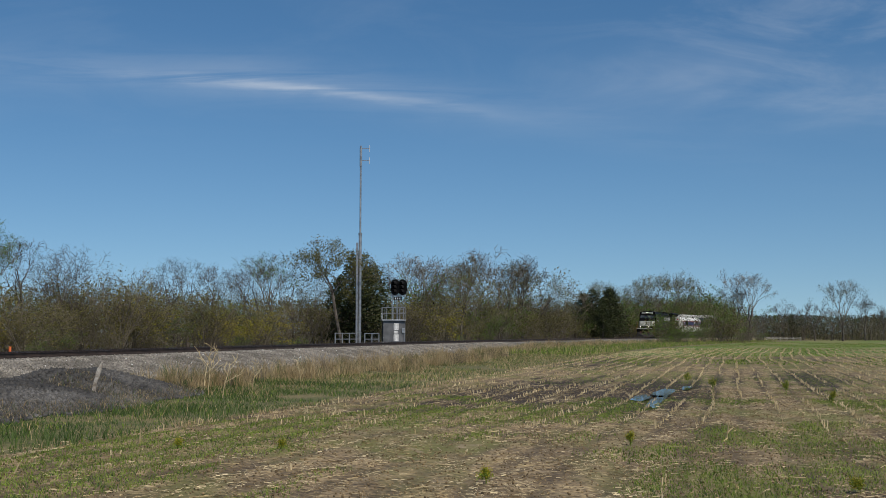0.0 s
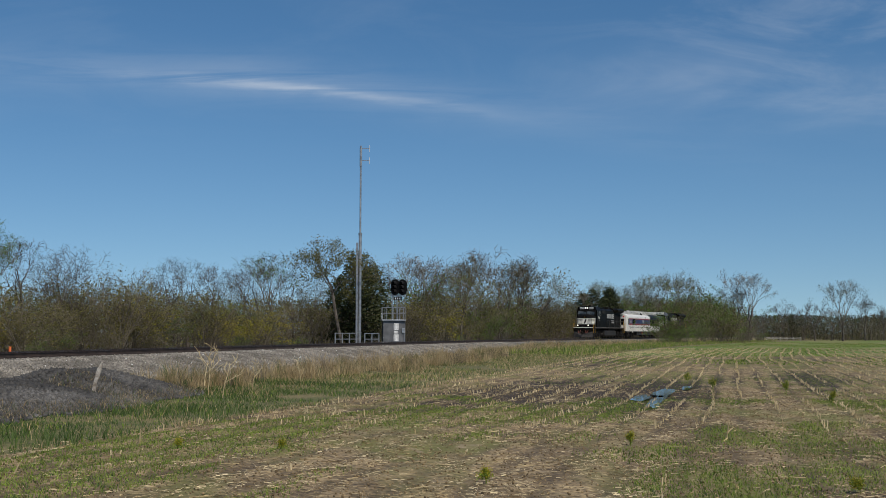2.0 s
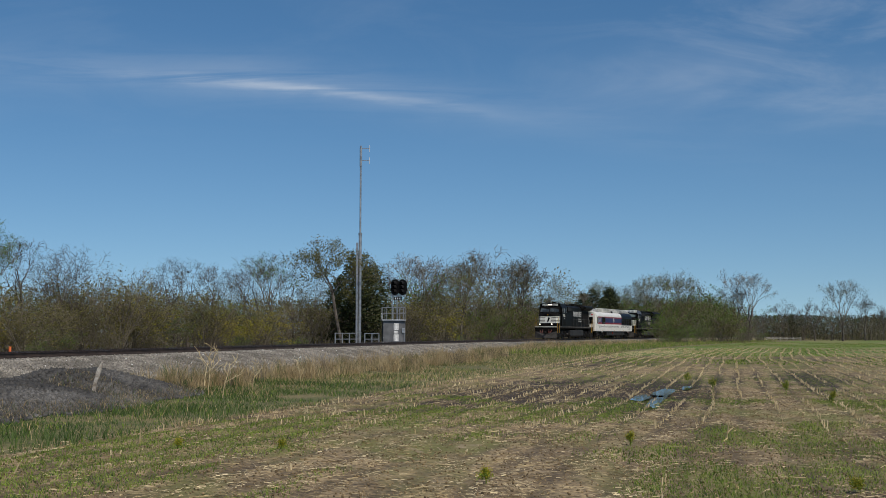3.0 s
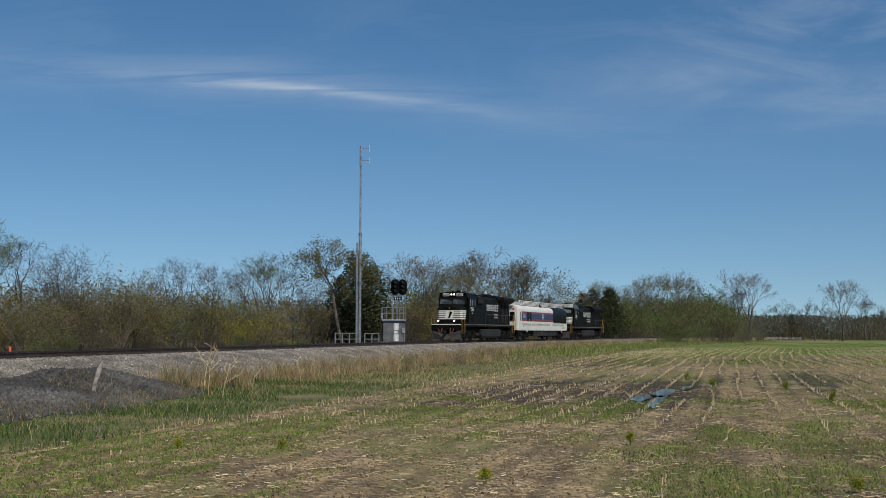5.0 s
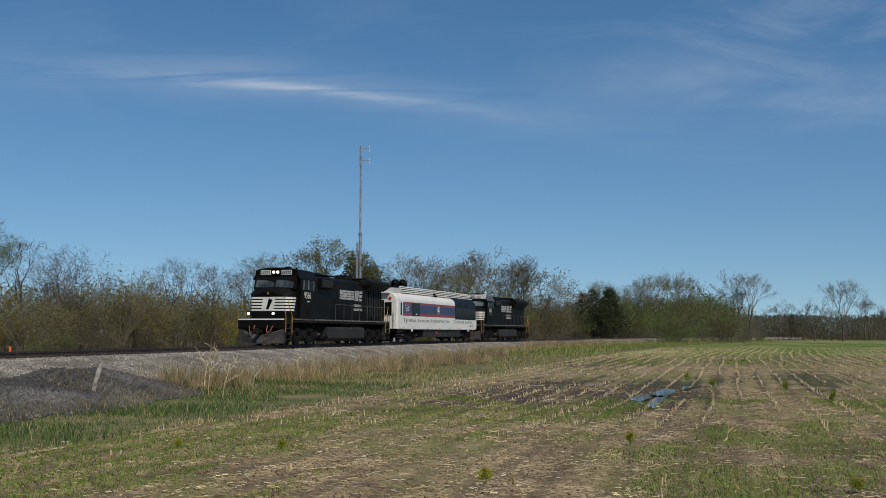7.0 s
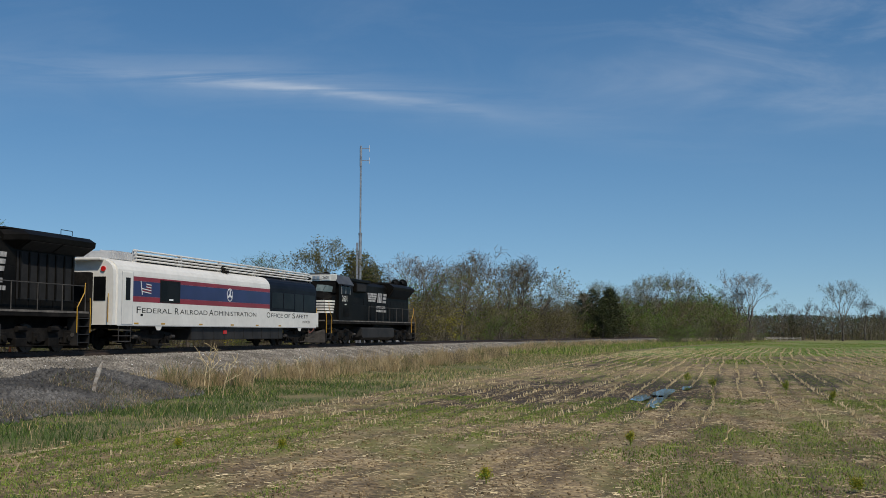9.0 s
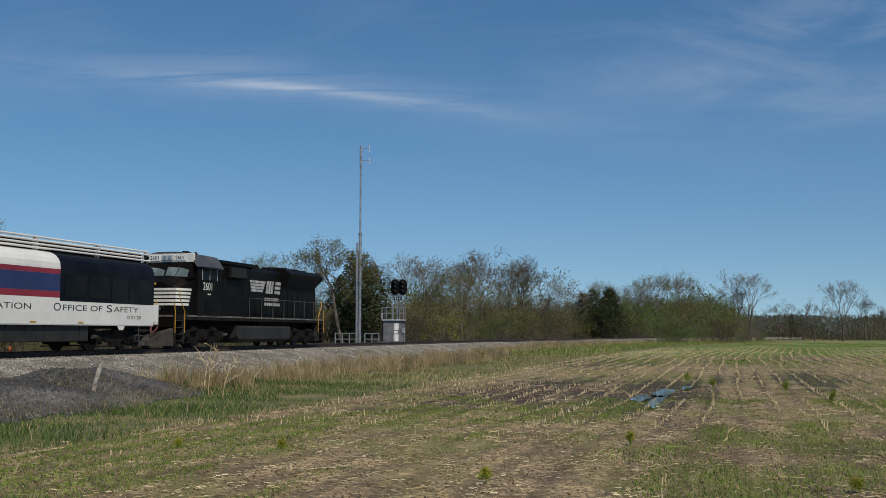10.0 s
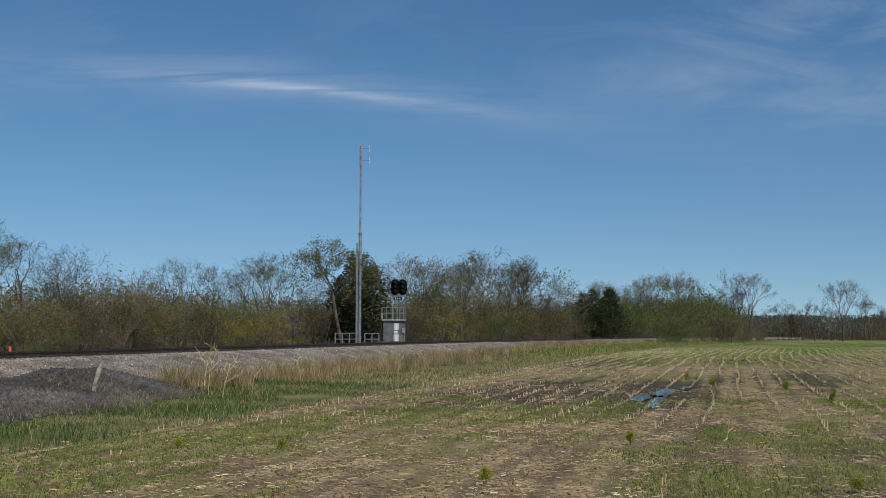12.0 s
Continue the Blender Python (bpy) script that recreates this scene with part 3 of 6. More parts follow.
    kinds = (("thicket", 5, M_OLIVE, 3.4, "dense thicket with thin olive young leaves", "thickets along the railway"),
             ("brush", 3, None, 0.0, "tangled grey-brown leafless brush", "brush along the railway"),
             ("green", 3, M_GREEN, 4.6, "shrub in fresh green leaf", "green shrubs along the railway"),
             ("yellow", 2, M_YELLOW, 5.0, "thicket with bright yellow-green young leaves", "yellow-green thickets"))
    for kind, count, leaf, per, label, group in kinds:
        for i in range(count):
            r = random.Random(hash_of(kind) + i)
            p, t = grow(r, 5, 0.035, (5, 4, 2), stems=8, spread=0.8, rise=0.16, first=0.12)
            plant(kind, i, "shrub", label, "shrub", group, 5, p, t, M_TWIG, M_TWIG, leaf, per, 0.058, 0.15, trunk_to=0, thin=0.010, seed=hash_of(kind) + 9 + i)
            r = random.Random(hash_of(kind) + 50 + i)
            p, t = grow(r, 5, 0.04, (4, 3, 2), stems=6, spread=0.85, rise=0.16, first=0.12)
            plant("far_" + kind, i, "shrub", label, "shrub", group, 5, p, t, M_TWIG, M_TWIG, leaf, per * 1.2, 0.080, 0.20, trunk_to=0, thin=0.015, seed=hash_of(kind) + 59 + i)


def hash_of(word):
    return sum(ord(c) * (i + 3) for i, c in enumerate(word))


make_plants()
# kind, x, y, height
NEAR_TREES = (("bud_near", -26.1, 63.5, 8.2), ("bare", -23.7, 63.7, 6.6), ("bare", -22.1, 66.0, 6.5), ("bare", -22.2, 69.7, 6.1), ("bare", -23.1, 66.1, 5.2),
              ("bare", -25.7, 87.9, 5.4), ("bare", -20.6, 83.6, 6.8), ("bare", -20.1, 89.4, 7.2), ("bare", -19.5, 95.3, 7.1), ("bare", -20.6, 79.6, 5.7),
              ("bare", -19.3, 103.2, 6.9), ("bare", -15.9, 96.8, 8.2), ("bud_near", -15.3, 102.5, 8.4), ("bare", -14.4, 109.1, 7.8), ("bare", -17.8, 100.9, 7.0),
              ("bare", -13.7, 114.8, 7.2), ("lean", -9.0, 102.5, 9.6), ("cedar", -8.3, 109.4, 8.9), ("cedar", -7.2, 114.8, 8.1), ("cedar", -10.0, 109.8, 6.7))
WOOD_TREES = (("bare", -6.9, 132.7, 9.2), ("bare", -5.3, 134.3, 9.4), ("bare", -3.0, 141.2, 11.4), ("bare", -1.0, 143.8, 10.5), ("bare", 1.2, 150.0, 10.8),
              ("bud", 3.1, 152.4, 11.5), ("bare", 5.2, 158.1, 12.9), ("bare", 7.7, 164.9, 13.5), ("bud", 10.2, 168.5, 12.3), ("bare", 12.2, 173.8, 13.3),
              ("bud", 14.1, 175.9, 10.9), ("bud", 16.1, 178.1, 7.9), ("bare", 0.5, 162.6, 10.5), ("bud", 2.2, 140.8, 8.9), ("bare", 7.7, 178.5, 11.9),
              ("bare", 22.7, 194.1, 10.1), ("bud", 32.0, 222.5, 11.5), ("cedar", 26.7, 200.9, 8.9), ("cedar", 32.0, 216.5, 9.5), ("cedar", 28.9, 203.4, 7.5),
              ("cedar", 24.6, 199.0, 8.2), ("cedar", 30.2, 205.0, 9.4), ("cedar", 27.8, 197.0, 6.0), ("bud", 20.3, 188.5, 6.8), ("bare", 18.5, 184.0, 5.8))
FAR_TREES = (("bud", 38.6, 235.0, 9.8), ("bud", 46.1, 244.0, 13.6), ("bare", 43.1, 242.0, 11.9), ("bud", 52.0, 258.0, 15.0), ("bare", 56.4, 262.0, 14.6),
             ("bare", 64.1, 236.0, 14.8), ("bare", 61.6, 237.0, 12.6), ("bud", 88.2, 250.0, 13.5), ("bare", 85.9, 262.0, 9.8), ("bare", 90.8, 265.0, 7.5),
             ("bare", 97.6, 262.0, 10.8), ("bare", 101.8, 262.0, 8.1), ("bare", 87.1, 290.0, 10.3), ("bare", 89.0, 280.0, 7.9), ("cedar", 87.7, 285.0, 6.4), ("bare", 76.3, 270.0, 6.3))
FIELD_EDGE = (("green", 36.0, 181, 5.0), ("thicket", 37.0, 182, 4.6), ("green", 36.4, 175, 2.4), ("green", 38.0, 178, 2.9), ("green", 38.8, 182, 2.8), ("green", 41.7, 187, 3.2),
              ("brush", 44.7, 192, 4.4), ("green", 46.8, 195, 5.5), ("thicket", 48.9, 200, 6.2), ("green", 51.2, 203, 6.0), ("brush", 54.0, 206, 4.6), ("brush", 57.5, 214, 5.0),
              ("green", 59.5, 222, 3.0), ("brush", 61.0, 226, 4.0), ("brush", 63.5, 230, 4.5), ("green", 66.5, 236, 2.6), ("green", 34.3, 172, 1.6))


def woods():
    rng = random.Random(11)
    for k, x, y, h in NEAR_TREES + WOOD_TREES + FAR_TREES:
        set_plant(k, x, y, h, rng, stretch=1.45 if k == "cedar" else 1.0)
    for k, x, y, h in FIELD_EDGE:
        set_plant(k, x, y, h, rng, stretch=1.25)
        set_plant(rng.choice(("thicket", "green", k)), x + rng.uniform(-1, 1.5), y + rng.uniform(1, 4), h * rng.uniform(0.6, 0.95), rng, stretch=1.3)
    # thickets in ragged rows behind the line
    s = -16.0
    while s < 285:
        for row, n0 in enumerate((-8.6, -12.0, -16.5)):
            n = n0 + rng.uniform(-1.2, 1.0)
            if (46 < s < 63 and row == 0) or (158 < s < 190 and row < 2):
                continue
            x, y = beside(s + rng.uniform(-1, 1), n)
            big = 1.0 + 0.45 * smooth01((s - 170) / 25)
            tall = (3.35 if s < 95 else 3.6) + 0.008 * max(s, 0) + 0.4 * row + 1.6 * noise.noise((s * 0.11, n * 0.1, 0))
            kind = rng.choices(("thicket", "brush", "green", "yellow"), (0.70, 0.14, 0.11, 0.05))[0]
            if -2 < s < 10 and row < 2:
                kind = rng.choice(("yellow", "thicket", "yellow", "brush"))
            if 35 < s < 40 and row < 2:
                kind = "yellow"
            if s > 190:
                kind = rng.choices(("thicket", "green", "bud"), (0.22, 0.5, 0.28))[0]
            elif s > 95:
                kind = rng.choices(("thicket", "brush", "green", "bud"), (0.50, 0.08, 0.24, 0.18))[0]
                tall *= 1.0 + (0.22 if s < 165 else 0.08) * row
            set_plant(kind, x, y, max(2.2, tall) * big * rng.uniform(0.75, 1.25), rng, stretch=rng.uniform(0.9, 1.35))
        s += 2.2 + 0.007 * max(s, 0)
    # low cover at the foot of the thickets
    for i in range(50):
        s = rng.uniform(-12, 230)
        x, y = beside(s, rng.uniform(-8, -6.6))
        if not 46 < s < 63:
            set_plant(rng.choice(("green", "brush", "brush", "thicket")), x, y, rng.uniform(0.8, 1.7), rng, stretch=1.5)
    for group in PLANTS.values():      # kinds that found no place are not kept
        for t, _, used in group:
            if not used:
                for o in (*t.children_recursive, t):
                    bpy.data.objects.remove(o)


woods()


def undergrowth(name, label, spots, mats, seed, leaf_size, stem_r):
    """Far woods and scrub that nobody could count: thin stems and loose leaf blades in one object."""
    rng = random.Random(seed)
    v, f, fm = [], [], []
    for x, y, z, h, spread, stems, blades in spots:
        for _ in range(stems):
            a = Vector((x + rng.gauss(0, spread), y + rng.gauss(0, spread), z - 0.1))
            hh = h * rng.uniform(0.45, 1.0)
            p = a
            d = Vector((rng.gauss(0, 0.14), rng.gauss(0, 0.14), 1)).normalized()
            r = stem_r * rng.uniform(0.6, 1.4)
            segs = []
            for i in range(3):
                q = p + d * hh / 3
                segs.append((p, q, r, r * 0.7, 3))
                if i:
                    for _ in range(3):
                        dd = (d + Vector((rng.gauss(0, 0.6), rng.gauss(0, 0.6), rng.gauss(0, 0.3)))).normalized()
                        b = p.lerp(q, rng.random())
                        e = b + dd * hh * rng.uniform(0.12, 0.3)
                        segs.append((b, e, r * 0.5, r * 0.25, 3))
                        for _ in range(2):
                            d3 = (dd + Vector((rng.gauss(0, 0.6), rng.gauss(0, 0.6), rng.gauss(0.2, 0.4)))).normalized()
                            segs.append((b.lerp(e, rng.uniform(0.4, 1)), e + d3 * hh * rng.uniform(0.05, 0.14), r * 0.3, r * 0.2, 3))
                p, r = q, r * 0.7
                d = (d + Vector((rng.gauss(0, 0.12), rng.gauss(0, 0.12), 0))).normalized()
            tv, tf = tubes(segs, 0, 9)
            b = len(v)
            v += tv
            f += [tuple(b + i for i in q) for q in tf]
            fm += [0] * len(tf)
        k = len(f)
        pts = [Vector((x + rng.gauss(0, spread * 1.2), y + rng.gauss(0, spread * 1.2), z + h * (rng.random() ** 1.2) * 0.85)) for _ in range(blades)]
        leaves(rng, pts, 1, leaf_size, 0.1, v, f)
        fm += [rng.choice((1, 1, 2)) for _ in range(len(f) - k)]
    ob = new(name, mesh_from(name, v, f, mats, fm))
    tagged(ob, label, "woods", kind="stuff")


def far_woods():
    rng = random.Random(21)
    spots = []
    for i in range(130):        # behind the thickets along the line
        s = -20 + i * 2.0
        x, y = beside(s, -20 + rng.uniform(-5, 3))
        spots.append((x, y, 0.4, 4.4 + 0.012 * max(s, 0) + rng.uniform(-0.6, 0.8), 1.6, 9, 420))
    undergrowth("undergrowth", "dense brown and olive scrub behind the railway", spots, [M_TWIG, M_OLIVE, M_TWIG], 5, 0.15, 0.03)
    spots = []
    for i in range(120):        # the wood that closes the field
        x = 52 + i * 1.15
        y = 292 + rng.uniform(-14, 16) - 0.12 * i
        spots.append((x, y, 0.0, rng.uniform(5.0, 8.2), 1.8, 8, 300))
    undergrowth("far_wood", "grey-brown leafless wood along the far field edge", spots, [M_TWIG, M_TWIG, M_OLIVE], 6, 0.16, 0.055)
    spots = []
    for i in range(46):
        x = 66 + i * 1.5
        spots.append((x, 318 + rng.uniform(-4, 4), 0.0, rng.uniform(6.5, 8.5), 2.0, 1, 900))
    undergrowth("far_pines", "dark green pine belt beyond the bare wood", spots, [M_TWIG, M_CEDAR, M_CEDAR], 7, 0.26, 0.08)


far_woods()


# ---- railway signal, radio mast, railings and markers ----
def signal():
    X, Y = -4.59, 105.56
    t = thing("railway_signal", pose(X, Y, 0.80, 0, 0, 8), "grey signal case with railed platform and two black signal heads", "railway signal")
    part("foundation", box(B(), -1.2, 1.2, -0.85, 0.85, -0.55, 0.06, 0.03), M_CONCRETE, t, "concrete foundation")
    body = part("case", box(B(), -1.04, 1.04, -0.65, 0.65, 0.05, 2.0, 0.03), M_CASE, t, "grey aluminium equipment case")
    for a, b in ((-1.0, -0.12), (-0.08, 0.62)):
        d = part("case_door", box(B(), a, b, -0.675, -0.652, 0.14, 1.9, 0.01), M_CASE, body)
        part("hinge", box(B(), a - 0.005, a + 0.05, -0.70, -0.675, 0.4, 0.5), M_GALV, d)
        part("hinge", box(B(), a - 0.005, a + 0.05, -0.70, -0.675, 1.5, 1.6), M_GALV, d)
    for z0, z1, a, b in ((1.15, 1.78, -0.04, 0.40), (0.85, 1.07, -0.02, 0.36), (0.14, 0.76, -0.04, 0.40)):
        n = part("notice", box(B(), a, b, -0.69, -0.678, z0, z1), M_WHITE, body, "white notice panel")
        for k in range(3):
            x = a + 0.06 + k * 0.12
            part("notice_bar", box(B(), x, x + 0.03, -0.694, -0.691, z0 + 0.05, z1 - 0.05), M_CASE, n)
    part("junction_box", box(B(), 0.72, 1.0, -0.75, -0.66, 0.9, 1.35, 0.02), M_GALV, body)
    part("conduit", bar(B(), (0.92, -0.70, 0.1), (0.92, -0.70, 0.9), 0.03), M_GALV, body)
    part("vent_pipe", bar(B(), (-1.12, -0.5, 2.2), (-1.12, -0.5, 2.62), 0.05), M_WHITE, t, "white vent pipe with cap")
    part("vent_cap", bar(B(), (-1.12, -0.5, 2.62), (-1.12, -0.5, 2.72), 0.12, 10, 0.05), M_WHITE, t)
    part("platform", box(B(), -1.16, 1.06, -0.85, 0.75, 2.02, 2.14, 0.01), M_GALV, t, "galvanised platform deck")
    for x in (-1.10, -0.75, -0.1, 0.45, 1.0):
        for y in (-0.8, 0.7):
            part("railing_post", bar(B(), (x, y, 2.1), (x, y, 3.28), 0.028), M_GALV, t)
    for z in (2.72, 3.26):
        for a, b in (((-1.1, -0.8), (1.0, -0.8)), ((-1.1, 0.7), (1.0, 0.7)), ((-1.1, -0.8), (-1.1, 0.7)), ((1.0, -0.8), (1.0, 0.7))):
            part("railing_bar", bar(B(), (*a, z), (*b, z), 0.024), M_GALV, t)
    for x in (-0.12, 0.30):
        part("signal_post", bar(B(), (x, -0.1, 2.1), (x, -0.1, 4.75), 0.055, 10), M_GALV, t)
    for x in (0.62, 1.0):
        part("ladder_rail", bar(B(), (x, 0.3, 2.1), (x, 0.3, 5.05), 0.025), M_GALV, t)
    for k in range(11):
        part("ladder_rung", bar(B(), (0.62, 0.3, 2.3 + k * 0.26), (1.0, 0.3, 2.3 + k * 0.26), 0.014), M_GALV, t)
    part("head_bracket", box(B(), -0.5, 1.1, -0.16, -0.04, 4.30, 4.40, 0.01), M_GALV, t)
    sign = part("number_sign", box(B(), 0.02, 0.74, -0.22, -0.19, 3.96, 4.24), M_BLACK, t, "black sign with white characters")
    for k in range(3):
        part("sign_bar", box(B(), 0.10 + k * 0.2, 0.20 + k * 0.2, -0.226, -0.222, 4.02, 4.18), M_WHITE, sign)
    for hx, turn in ((0.10, -30), (0.80, -30)):
        bm = B()
        bmesh.ops.create_cone(bm, cap_ends=True, segments=28, radius1=0.44, radius2=0.44, depth=0.05, matrix=Matrix.Translation((0, 0, 0.30)) @ Matrix.Rotation(radians(90), 4, "X"))
        bmesh.ops.create_cone(bm, cap_ends=True, segments=28, radius1=0.44, radius2=0.44, depth=0.05, matrix=Matrix.Translation((0, 0, -0.30)) @ Matrix.Rotation(radians(90), 4, "X"))
        box(bm, -0.44, 0.44, -0.025, 0.025, -0.30, 0.30)
        box(bm, -0.22, 0.22, 0.03, 0.35, -0.5, 0.5, 0.04)
        head = part("signal_head", bm, M_BLACK, t, "black oval signal head", at=pose(hx, -0.30, 5.15, 0, 0, turn))
        for z in (0.38, 0.0, -0.38):
            bm = B()
            for k in range(12):
                a0, a1 = radians(-30 + k * 20), radians(-30 + (k + 1) * 20)
                q = [(0.17 * math.cos(a0), -0.02, z + 0.17 * math.sin(a0)), (0.17 * math.cos(a1), -0.02, z + 0.17 * math.sin(a1)), (0.16 * math.cos(a1), -0.55, z + 0.16 * math.sin(a1)), (0.16 * math.cos(a0), -0.55, z + 0.16 * math.sin(a0))]
                slab(bm, *q, 0.008)
            bmesh.ops.remove_doubles(bm, verts=bm.verts[:], dist=0.006)
            part("lamp_hood", bm, M_BLACK, head)
            part("lamp_glass", bar(B(), (0, -0.03, z), (0, -0.045, z), 0.14, 16), M_GLASS, head, "dark unlit lamp glass")


def mast():
    t = thing("radio_mast", pose(-7.52, 102.4, 0.45), "tall galvanised radio mast with two dipole aerials", "mast")
    part("foundation", box(B(), -0.55, 0.45, -0.5, 0.5, -0.3, 0.18, 0.03), M_CONCRETE, t, "concrete foundation")
    part("lower_pole", bar(B(), (0, 0, 0.1), (0, 0, 10.2), 0.14, 14), M_GALV, t)
    part("upper_pole", bar(B(), (0, 0, 10.2), (0, 0, 18.3), 0.085, 12), M_GALV, t)
    part("collar", bar(B(), (0, 0, 10.1), (0, 0, 10.3), 0.17, 14), M_GALV, t, "flanged collar joint")
    part("hinge_post", box(B(), -0.34, -0.17, -0.28, -0.02, 0.1, 9.4, 0.01), M_GALV, t, "square galvanised tilting post")
    part("winch", box(B(), -0.36, 0.16, -0.2, 0.1, 1.2, 1.32, 0.01), M_GALV, t)
    part("top_sleeve", bar(B(), (0, 0, 16.4), (0, 0, 18.1), 0.11, 12), M_GALV, t)
    for z in (16.95, 18.05):
        a = part("aerial_arm", bar(B(), (0.05, 0, z), (0.80, 0, z), 0.028), M_GALV, t)
        part("dipole", bar(B(), (0.80, 0, z - 0.34), (0.80, 0, z + 0.30), 0.022), M_WHITE, a, "white dipole aerial")


def railings():
    def fence(x0, y0, x1, y1, posts, h):
        t = thing("pipe_railing", label="low pale galvanised pipe railing beside the mast", category="railing", group="railings by the mast")
        a, b = Vector((x0, y0, 0.40)), Vector((x1, y1, 0.40))
        for i in range(posts):
            p = a.lerp(b, i / (posts - 1))
            part("post", bar(B(), p, p + Vector((0, 0, h)), 0.055, 8), M_GALV, t)
        for z in (h * 0.58, h - 0.04):
            part("rail_bar", bar(B(), a + Vector((0, 0, z)), b + Vector((0, 0, z)), 0.035, 6), M_GALV, t)
    # a low pale guard rail far across the field
    t = thing("guard_rail", label="low pale guard rail along the far field edge", category="guard rail")
    part("rail_beam", box(B(), 72.6, 80.6, 255.0, 255.08, 0.52, 0.74), M_CARD, t, "pale dusty beam")
    for i in range(6):
        part("post", box(B(), 72.8 + i * 1.5, 72.98 + i * 1.5, 255.09, 255.22, -0.1, 0.92), M_POST, t)
    fence(-9.3, 98.0, -7.55, 99.2, 4, 1.30)
    fence(-6.9, 100.2, -5.72, 101.4, 3, 1.28)


def markers():
    t = thing("orange_marker", pose(-18.74, 49.16, 0.60), "orange plastic marker post by the track", "marker post")
    part("post", bar(B(), (0, 0, -0.05), (0, 0, 0.50), 0.055, 10), M_ORANGE, t)
    # a broken weathered stake leaning on the stone heap
    x, y = -8.1, 26.45
    t = thing("wooden_stake", pose(x, y, height(*plan_of(x, y)) - 0.02, 0, 8, 5), "weathered grey wooden stake leaning on the stone heap", "stake")
    bm = loft(B(), [[(-0.05, -0.02, -0.1), (0.05, -0.02, -0.1), (0.04, 0.02, -0.1), (-0.04, 0.02, -0.1)], [(-0.06, -0.02, 0.25), (0.02, -0.02, 0.27), (0.02, 0.02, 0.27), (-0.06, 0.02, 0.25)], [(-0.02, -0.03, 0.62), (0.08, -0.03, 0.60), (0.08, 0.03, 0.6), (-0.02, 0.03, 0.62)], [(0.05, -0.02, 0.78), (0.08, -0.02, 0.76), (0.08, 0.02, 0.76), (0.05, 0.02, 0.78)]])
    part("board", bm, M_POST, t)


signal()
mast()
railings()
markers()
# ---- the train: two diesel locomotives with an inspection car between them ----
VEHICLES, WHEELS = [], []
M_LOCO = surface("black_loco_paint", (0.0052, 0.0048, 0.0041), (0.0098, 0.0088, 0.0075), scale=0.7, rough=0.5, fine=0.3, bump_scale=6, spec=0.06)
M_UNDER = surface("sooty_running_gear", (0.005, 0.0045, 0.004), (0.016, 0.0138, 0.0115), scale=1.5, rough=0.85, fine=0.3, bump_scale=9, spec=0.15)
M_TANK = surface("dusty_fuel_tank", (0.010, 0.009, 0.008), (0.024, 0.0215, 0.0185), scale=0.8, rough=0.7, fine=0.2, bump_scale=5)
M_PLOUGH = surface("dusty_plough_steel", (0.028, 0.025, 0.022), (0.066, 0.059, 0.052), scale=1.2, rough=0.75, fine=0.25, bump_scale=6)
M_DUST = surface("dusty_sill", (0.085, 0.076, 0.064), (0.18, 0.16, 0.136), scale=2.0, rough=0.8, fine=0.25, bump_scale=9)
M_PAINTW = surface("white_loco_paint", (0.66, 0.64, 0.56), (0.78, 0.76, 0.67), scale=1.2, rough=0.45, fine=0.06, bump_scale=5)
M_CARW = surface("white_car_paint", (0.73, 0.708, 0.642), (0.80, 0.776, 0.708), scale=0.6, rough=0.35, fine=0.04, bump_scale=4)
M_CARB = surface("blue_car_paint", (0.013, 0.019, 0.088), (0.02, 0.026, 0.11), scale=0.8, rough=0.3, fine=0.06, bump_scale=4)
M_CARR = surface("red_car_paint", (0.22, 0.008, 0.018), (0.28, 0.012, 0.025), scale=0.8, rough=0.3, fine=0.06, bump_scale=4)
M_CARK = surface("dark_blue_car_paint", (0.0045, 0.005, 0.008), (0.009, 0.010, 0.015), scale=0.8, rough=0.4, spec=0.06, fine=0.08, bump_scale=4)
M_CARGREY = surface("grey_steel_paint", (0.40, 0.40, 0.40), (0.50, 0.50, 0.49), scale=1.0, rough=0.5, fine=0.1, bump_scale=5)
M_YEL = surface("safety_yellow", (0.42, 0.23, 0.015), (0.55, 0.31, 0.025), scale=3, rough=0.5, fine=0.1)
# windscreen glass: the pale reflection is part of the base colour
M_WIND = surface("pale_reflection_windscreen", (0.10, 0.13, 0.12), (0.20, 0.24, 0.22), scale=1.3, rough=0.08, fine=0.0, spec=0.8)
M_GRILLE = surface("radiator_mesh", (0.006, 0.006, 0.006), (0.012, 0.012, 0.012), scale=4, rough=0.9, fine=0.3, bump_scale=60)
M_WHEEL = surface("wheel_steel", (0.026, 0.021, 0.018), (0.06, 0.05, 0.043), scale=4, rough=0.6, metal=0.4)
M_CHROME = surface("bare_steel", (0.45, 0.45, 0.44), (0.6, 0.6, 0.58), scale=4, rough=0.35, metal=0.9, fine=0.1)
M_MARK = surface("weathered_white_mark", (0.26, 0.25, 0.235), (0.50, 0.485, 0.455), scale=2.2, rough=0.6, fine=0.15, bump_scale=12)
M_RED = surface("red_lens", (0.5, 0.01, 0.01), (0.6, 0.02, 0.02), scale=4, rough=0.2, fine=0.0)
M_HOSE = surface("rubber_hose", (0.16, 0.05, 0.04), (0.26, 0.09, 0.07), scale=4, rough=0.7)
# darker pane: a dull grey reflection mixed into the glass colour
M_WINDG = surface("grey_reflection_windscreen", (0.03, 0.036, 0.036), (0.085, 0.095, 0.095), scale=1.3, rough=0.08, fine=0.0, spec=0.7)
M_RAILING = surface("dusty_black_railing", (0.035, 0.032, 0.028), (0.075, 0.068, 0.06), scale=2, rough=0.7, fine=0.15)
